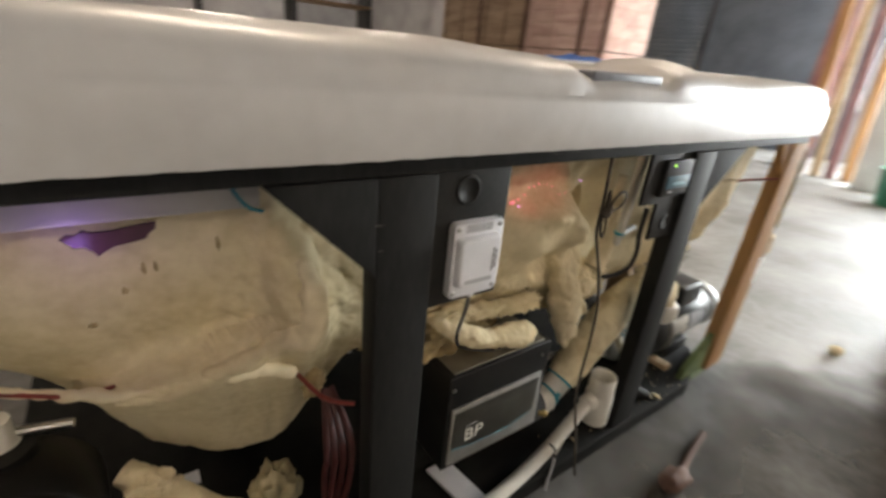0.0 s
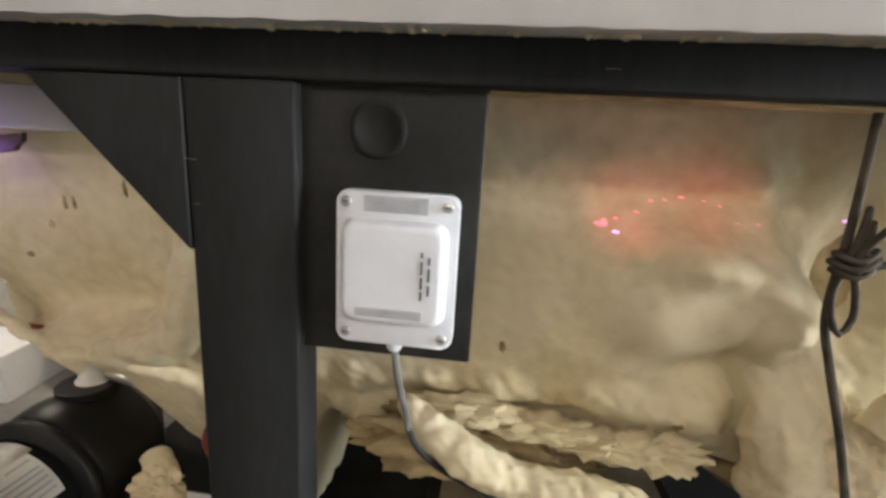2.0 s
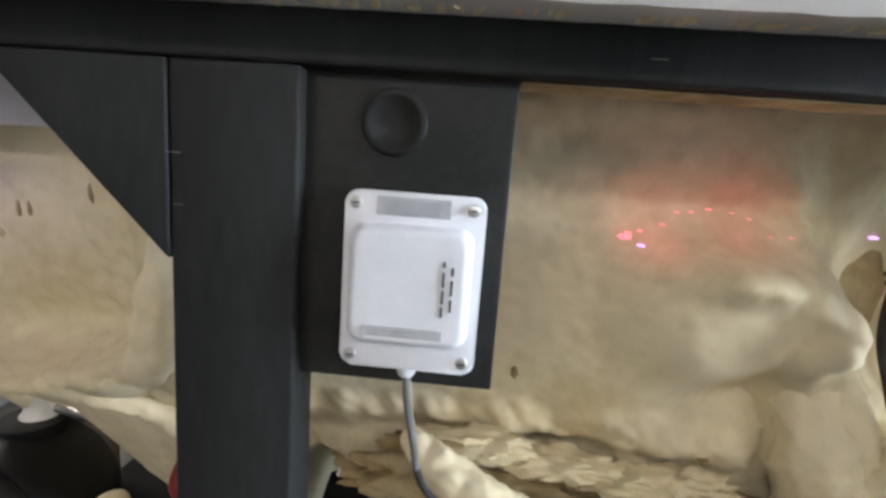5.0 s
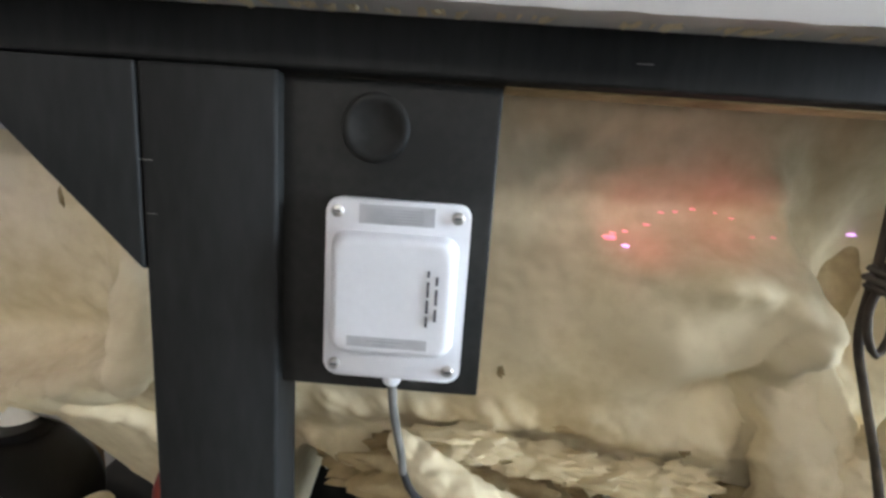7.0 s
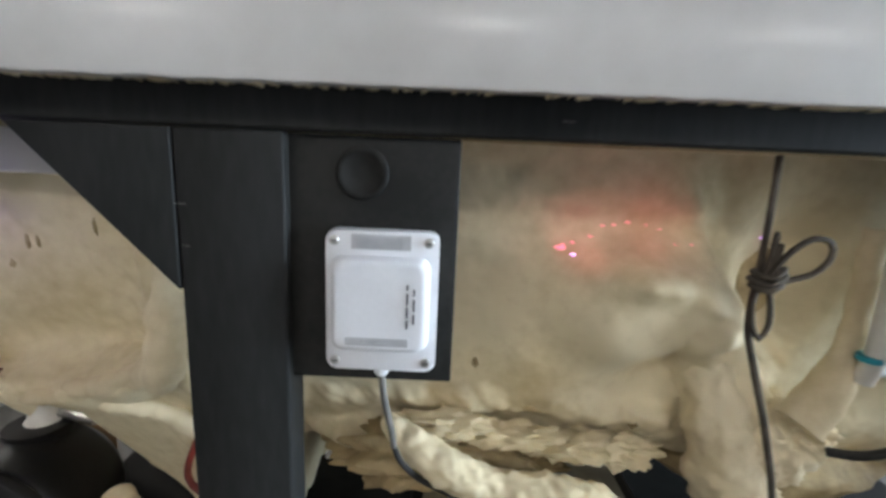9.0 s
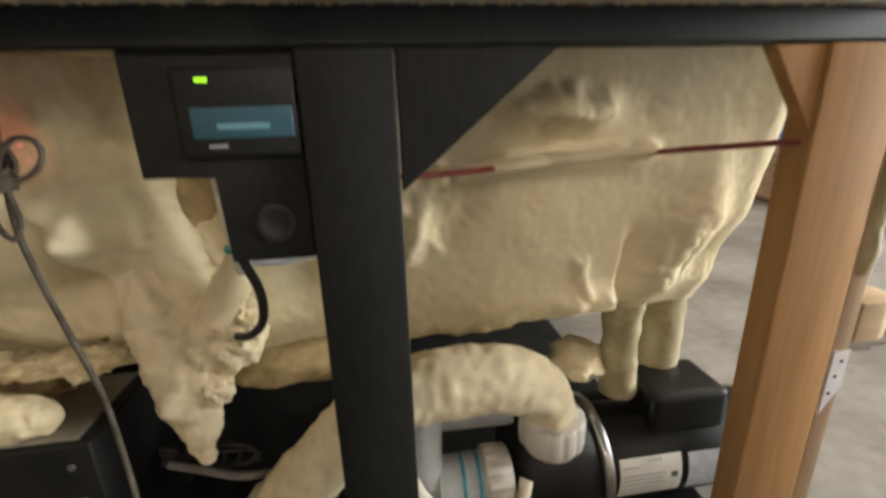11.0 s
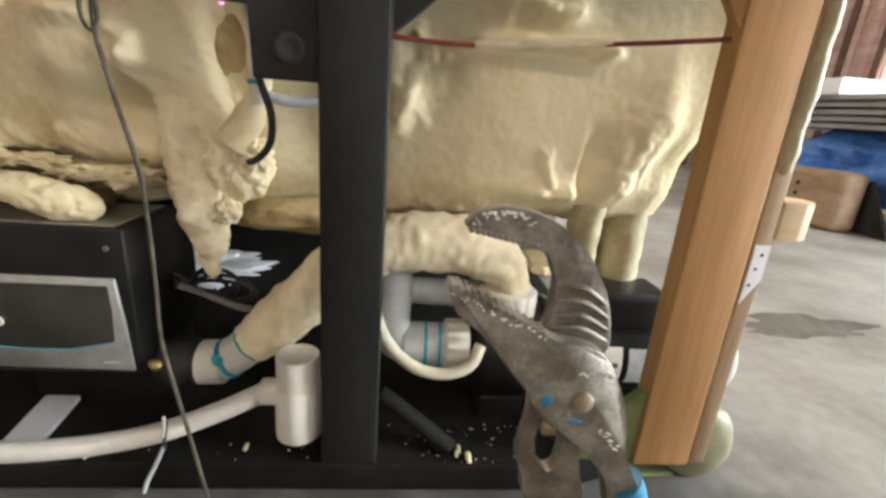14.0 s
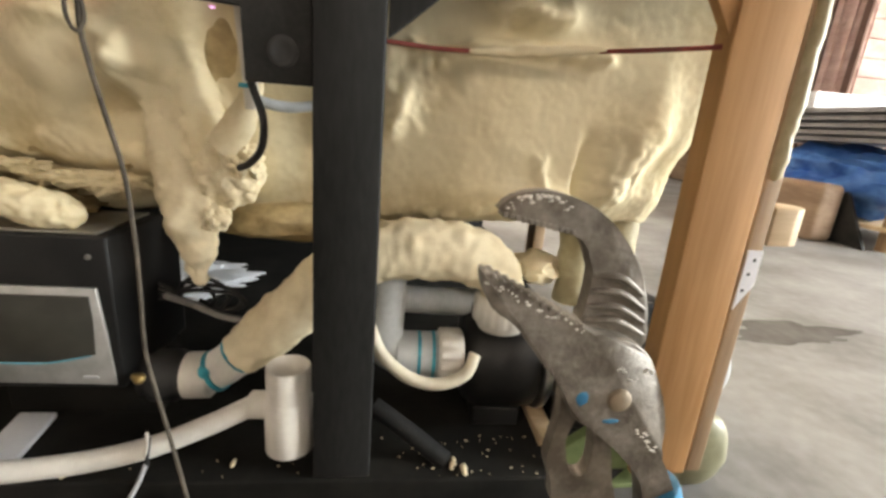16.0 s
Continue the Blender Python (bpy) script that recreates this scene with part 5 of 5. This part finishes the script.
def shutter():
    s = thing("roller_shutter", "closed blue-grey ribbed roller shutter in the hall wall", "shutter")
    for i in range(46):
        z = i * 0.08
        part("slat", box((8.93, 4.3, z), (8.96, 5.4, z + 0.078), 0.003, 1), SHUTTER, s)
    part("side_panel", box((8.93, 1.7, 0), (8.97, 4.2, 3.7), 0.005), SHUTTER, s, "dark steel side panel")
    part("guide_rail", box((8.88, 4.2, 0), (8.98, 4.3, 3.7), 0.005), SHUTTER_DARK, s, "steel guide rail")


def work_table():
    t = thing("sheet_rack", "low rack stacked with grey boards", "rack")
    for x in (4.25, 5.15):
        for y in (2.0, 3.4):
            part("leg", box((x, y, 0), (x + 0.08, y + 0.08, 0.72), 0.004), PINE_SHADE, t)
    part("shelf", box((4.2, 1.9, 0.14), (5.3, 3.6, 0.17), 0.003), PINE_PALE, t)
    for i in range(5):
        part("board", box((4.17 - 0.03 * i, 1.8 + 0.05 * i, 0.72 + i * 0.05), (5.35, 4.3 - 0.06 * i, 0.755 + i * 0.05), 0.003), GREY_BOARD, t)
    b = thing("foam_board", "white foam board lying on the grey boards", "board")
    part("sheet", box((4.02, 2.65, 0.956), (5.2, 4.6, 1.075), 0.006), SHEET_WHITE, b)
    bm = bmesh.new()
    n = 26
    grid = [[bm.verts.new((4.25 + 0.7 * i / n, 2.8 + 1.6 * j / n, 1.078 + 0.05 * (1 + noise.noise(Vector((i * 0.35, j * 0.35, 1)))) * math.sin(math.pi * i / n) * math.sin(math.pi * j / n))) for j in range(n + 1)] for i in range(n + 1)]
    for i in range(n):
        for j in range(n):
            bm.faces.new((grid[i][j], grid[i + 1][j], grid[i + 1][j + 1], grid[i][j + 1]))
    tagged(part("plastic_sheet", bm, BLUE_TARP), "crumpled blue plastic sheet on the board", "plastic sheet")
    bm = lump((4.50, 2.7, 0.42), (0.42, 0.75, 0.26), 0.3, 2.6, 4, 3)
    for v in bm.verts:
        v.co.z = max(v.co.z, 0.171)
    tagged(part("plastic_wrap", bm, BLUE_TARP), "crumpled blue plastic wrap on the rack shelf", "plastic wrap")
    s = thing("wooden_block", "tan wooden block with two bolt holes by the rack", "block")
    part("block", box((3.90, 2.25, 0.0), (4.10, 2.95, 0.42), 0.06, 4), CRATE_BROWN, s)
    for z in (0.22, 0.30):
        part("bolt", lathe((3.90, 2.62, z), (-1, 0, 0), [(0, 0.018), (0.006, 0.016), (0.007, 0.002)], 12), BLACK_RUBBER, s)
    k = thing("black_cover", "black plastic cover leaning under the rack", "cover")
    part("cover", slab([(2.05, 0.0), (3.7, 0.0), (3.6, 0.50), (2.3, 0.42)], "x", 4.13, 4.155, 0.004), BLACK_SHEET, k)


def leaning_stuff():
    s = thing("steel_column", "red painted steel hall column", "column")
    part("web", box((7.2, 1.75, 0), (7.5, 1.78, 5.2), 0.002), RED_BEAM, s)
    part("flange", box((7.2, 1.65, 0), (7.23, 1.88, 5.2), 0.002), RED_BEAM, s)
    part("flange", box((7.47, 1.65, 0), (7.5, 1.88, 5.2), 0.002), RED_BEAM, s)
    for i, (y, m) in enumerate(((1.50, PINE), (1.32, PINE_PALE), (1.18, RED_BEAM), (1.02, PINE))):
        p = thing("leaning_plank", "plank leaning against the steel column", "plank", "leaning planks")
        part("plank", slab([(y, 0.0), (y + 0.10, 0.0), (y + 0.30, 2.6), (y + 0.20, 2.6)], "x", 6.9 + i * 0.05, 6.94 + i * 0.05, 0.002), m, p)
    w = thing("foam_sheet", "white foam sheet standing by the open door", "panel")
    part("panel", slab([(0.55, 0.0), (0.92, 0.0), (1.00, 1.5), (0.64, 1.5)], "x", 6.6, 6.64, 0.004), SHEET_WHITE, w)
    g = thing("green_tub", "green plastic tub on the floor", "tub")
    part("tub", lathe((6.0, 0.40, 0), (0, 0, 1), [(0, 0.16), (0.34, 0.21), (0.36, 0.225), (0.36, 0.20), (0.05, 0.15)], 24), GREEN_TUB, g)
    m = thing("floor_tool", "wooden-handled tool with dark red head on the floor", "tool")
    part("handle", rope([(0.86, -0.175, 0.012), (0.95, -0.155, 0.012), (1.06, -0.135, 0.012)], 0.010, 12, 0.02), CRATE_GAP, m)
    part("head", lump((0.815, -0.180, 0.018), (0.055, 0.030, 0.020), 0.35, 2.4, 3, 4), CRATE_GAP, m, "dark red head")
    f = thing("foam_scrap", "small white foam scrap on the floor", "scrap")
    part("scrap", lump((2.04, -0.20, 0.018), (0.03, 0.025, 0.02), 0.3, 2, 2, 2), FOAM_PALE, f)
    ring = []
    for i in range(72):
        a = 2 * math.pi * i / 72
        k = 1 + 0.55 * noise.noise(Vector((math.cos(a) * 1.4, math.sin(a) * 1.4, 2))) + 0.25 * noise.noise(Vector((math.cos(a) * 4, math.sin(a) * 4, 5)))
        ring.append((2.30 + 0.27 * k * math.cos(a) + 0.05 * math.sin(a), 0.70 + 0.085 * k * math.sin(a)))
    bm = slab(ring, "z", 0.0002, 0.0012, 0)
    tagged(part("water_stain", bm, CONCRETE_WET), "dark damp stain on the concrete", "stain", kind="structure")
    # A darker patch of concrete along the tub's front, with an uneven rim.
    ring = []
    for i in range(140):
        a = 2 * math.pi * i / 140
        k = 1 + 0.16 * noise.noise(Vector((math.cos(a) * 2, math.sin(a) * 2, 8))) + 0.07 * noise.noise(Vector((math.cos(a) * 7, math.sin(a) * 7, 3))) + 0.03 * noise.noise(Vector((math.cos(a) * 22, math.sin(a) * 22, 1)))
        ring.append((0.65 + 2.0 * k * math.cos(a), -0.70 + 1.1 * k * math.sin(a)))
    tagged(part("dark_floor_patch", slab(ring, "z", 0.0002, 0.0010, 0), CONCRETE_DARK), "darker patch of concrete before the tub", "stain", kind="structure")
    y = thing("store_shelf", "far store shelf with boxes", "shelf")
    part("deck", box((1.5, 11.2, 1.9), (5.5, 11.9, 1.96), 0), PINE_SHADE, y)
    for x in (1.5, 3.5, 5.42):
        part("upright", box((x, 11.2, 0), (x + 0.08, 11.9, 2.9), 0), BLACK_METAL, y)
    for i, (x, w, h, m2) in enumerate(((1.7, 0.35, 0.5, SHEET_WHITE), (2.15, 0.5, 0.7, LABEL_WHITE), (2.8, 0.3, 0.45, YELLOW), (3.15, 0.3, 0.4, YELLOW), (3.7, 0.5, 0.6, CRATE), (4.4, 0.5, 0.35, SHEET_WHITE))):
        bx = thing("storage_box", "storage box on the far shelf", "box", "boxes on the shelf")
        part("carton", box((x, 11.3, 1.96), (x + w, 11.7, 1.96 + h), 0.01), m2, bx)


pallet(2.12, -0.78, 12)
for i, (y, w, h, m3) in enumerate(((4.08, 0.40, 1.25, CRATE), (4.5, 1.2, 1.25, CRATE), (5.75, 1.2, 1.25, CRATE_BROWN), (7.0, 1.2, 1.25, CRATE_BROWN), (4.06, 0.42, 1.15, CRATE), (4.5, 1.2, 1.15, CRATE), (5.75, 1.2, 1.15, CRATE_BROWN), (7.0, 1.25, 1.15, CRATE_BROWN))):
    crate(5.75, y, 0 if i < 4 else 1.26, w, h, m3, "stacked boarded wooden crate, pink from door light" if m3 is CRATE else "brown boarded wooden crate in a stack")
shutter()
work_table()
leaning_stuff()
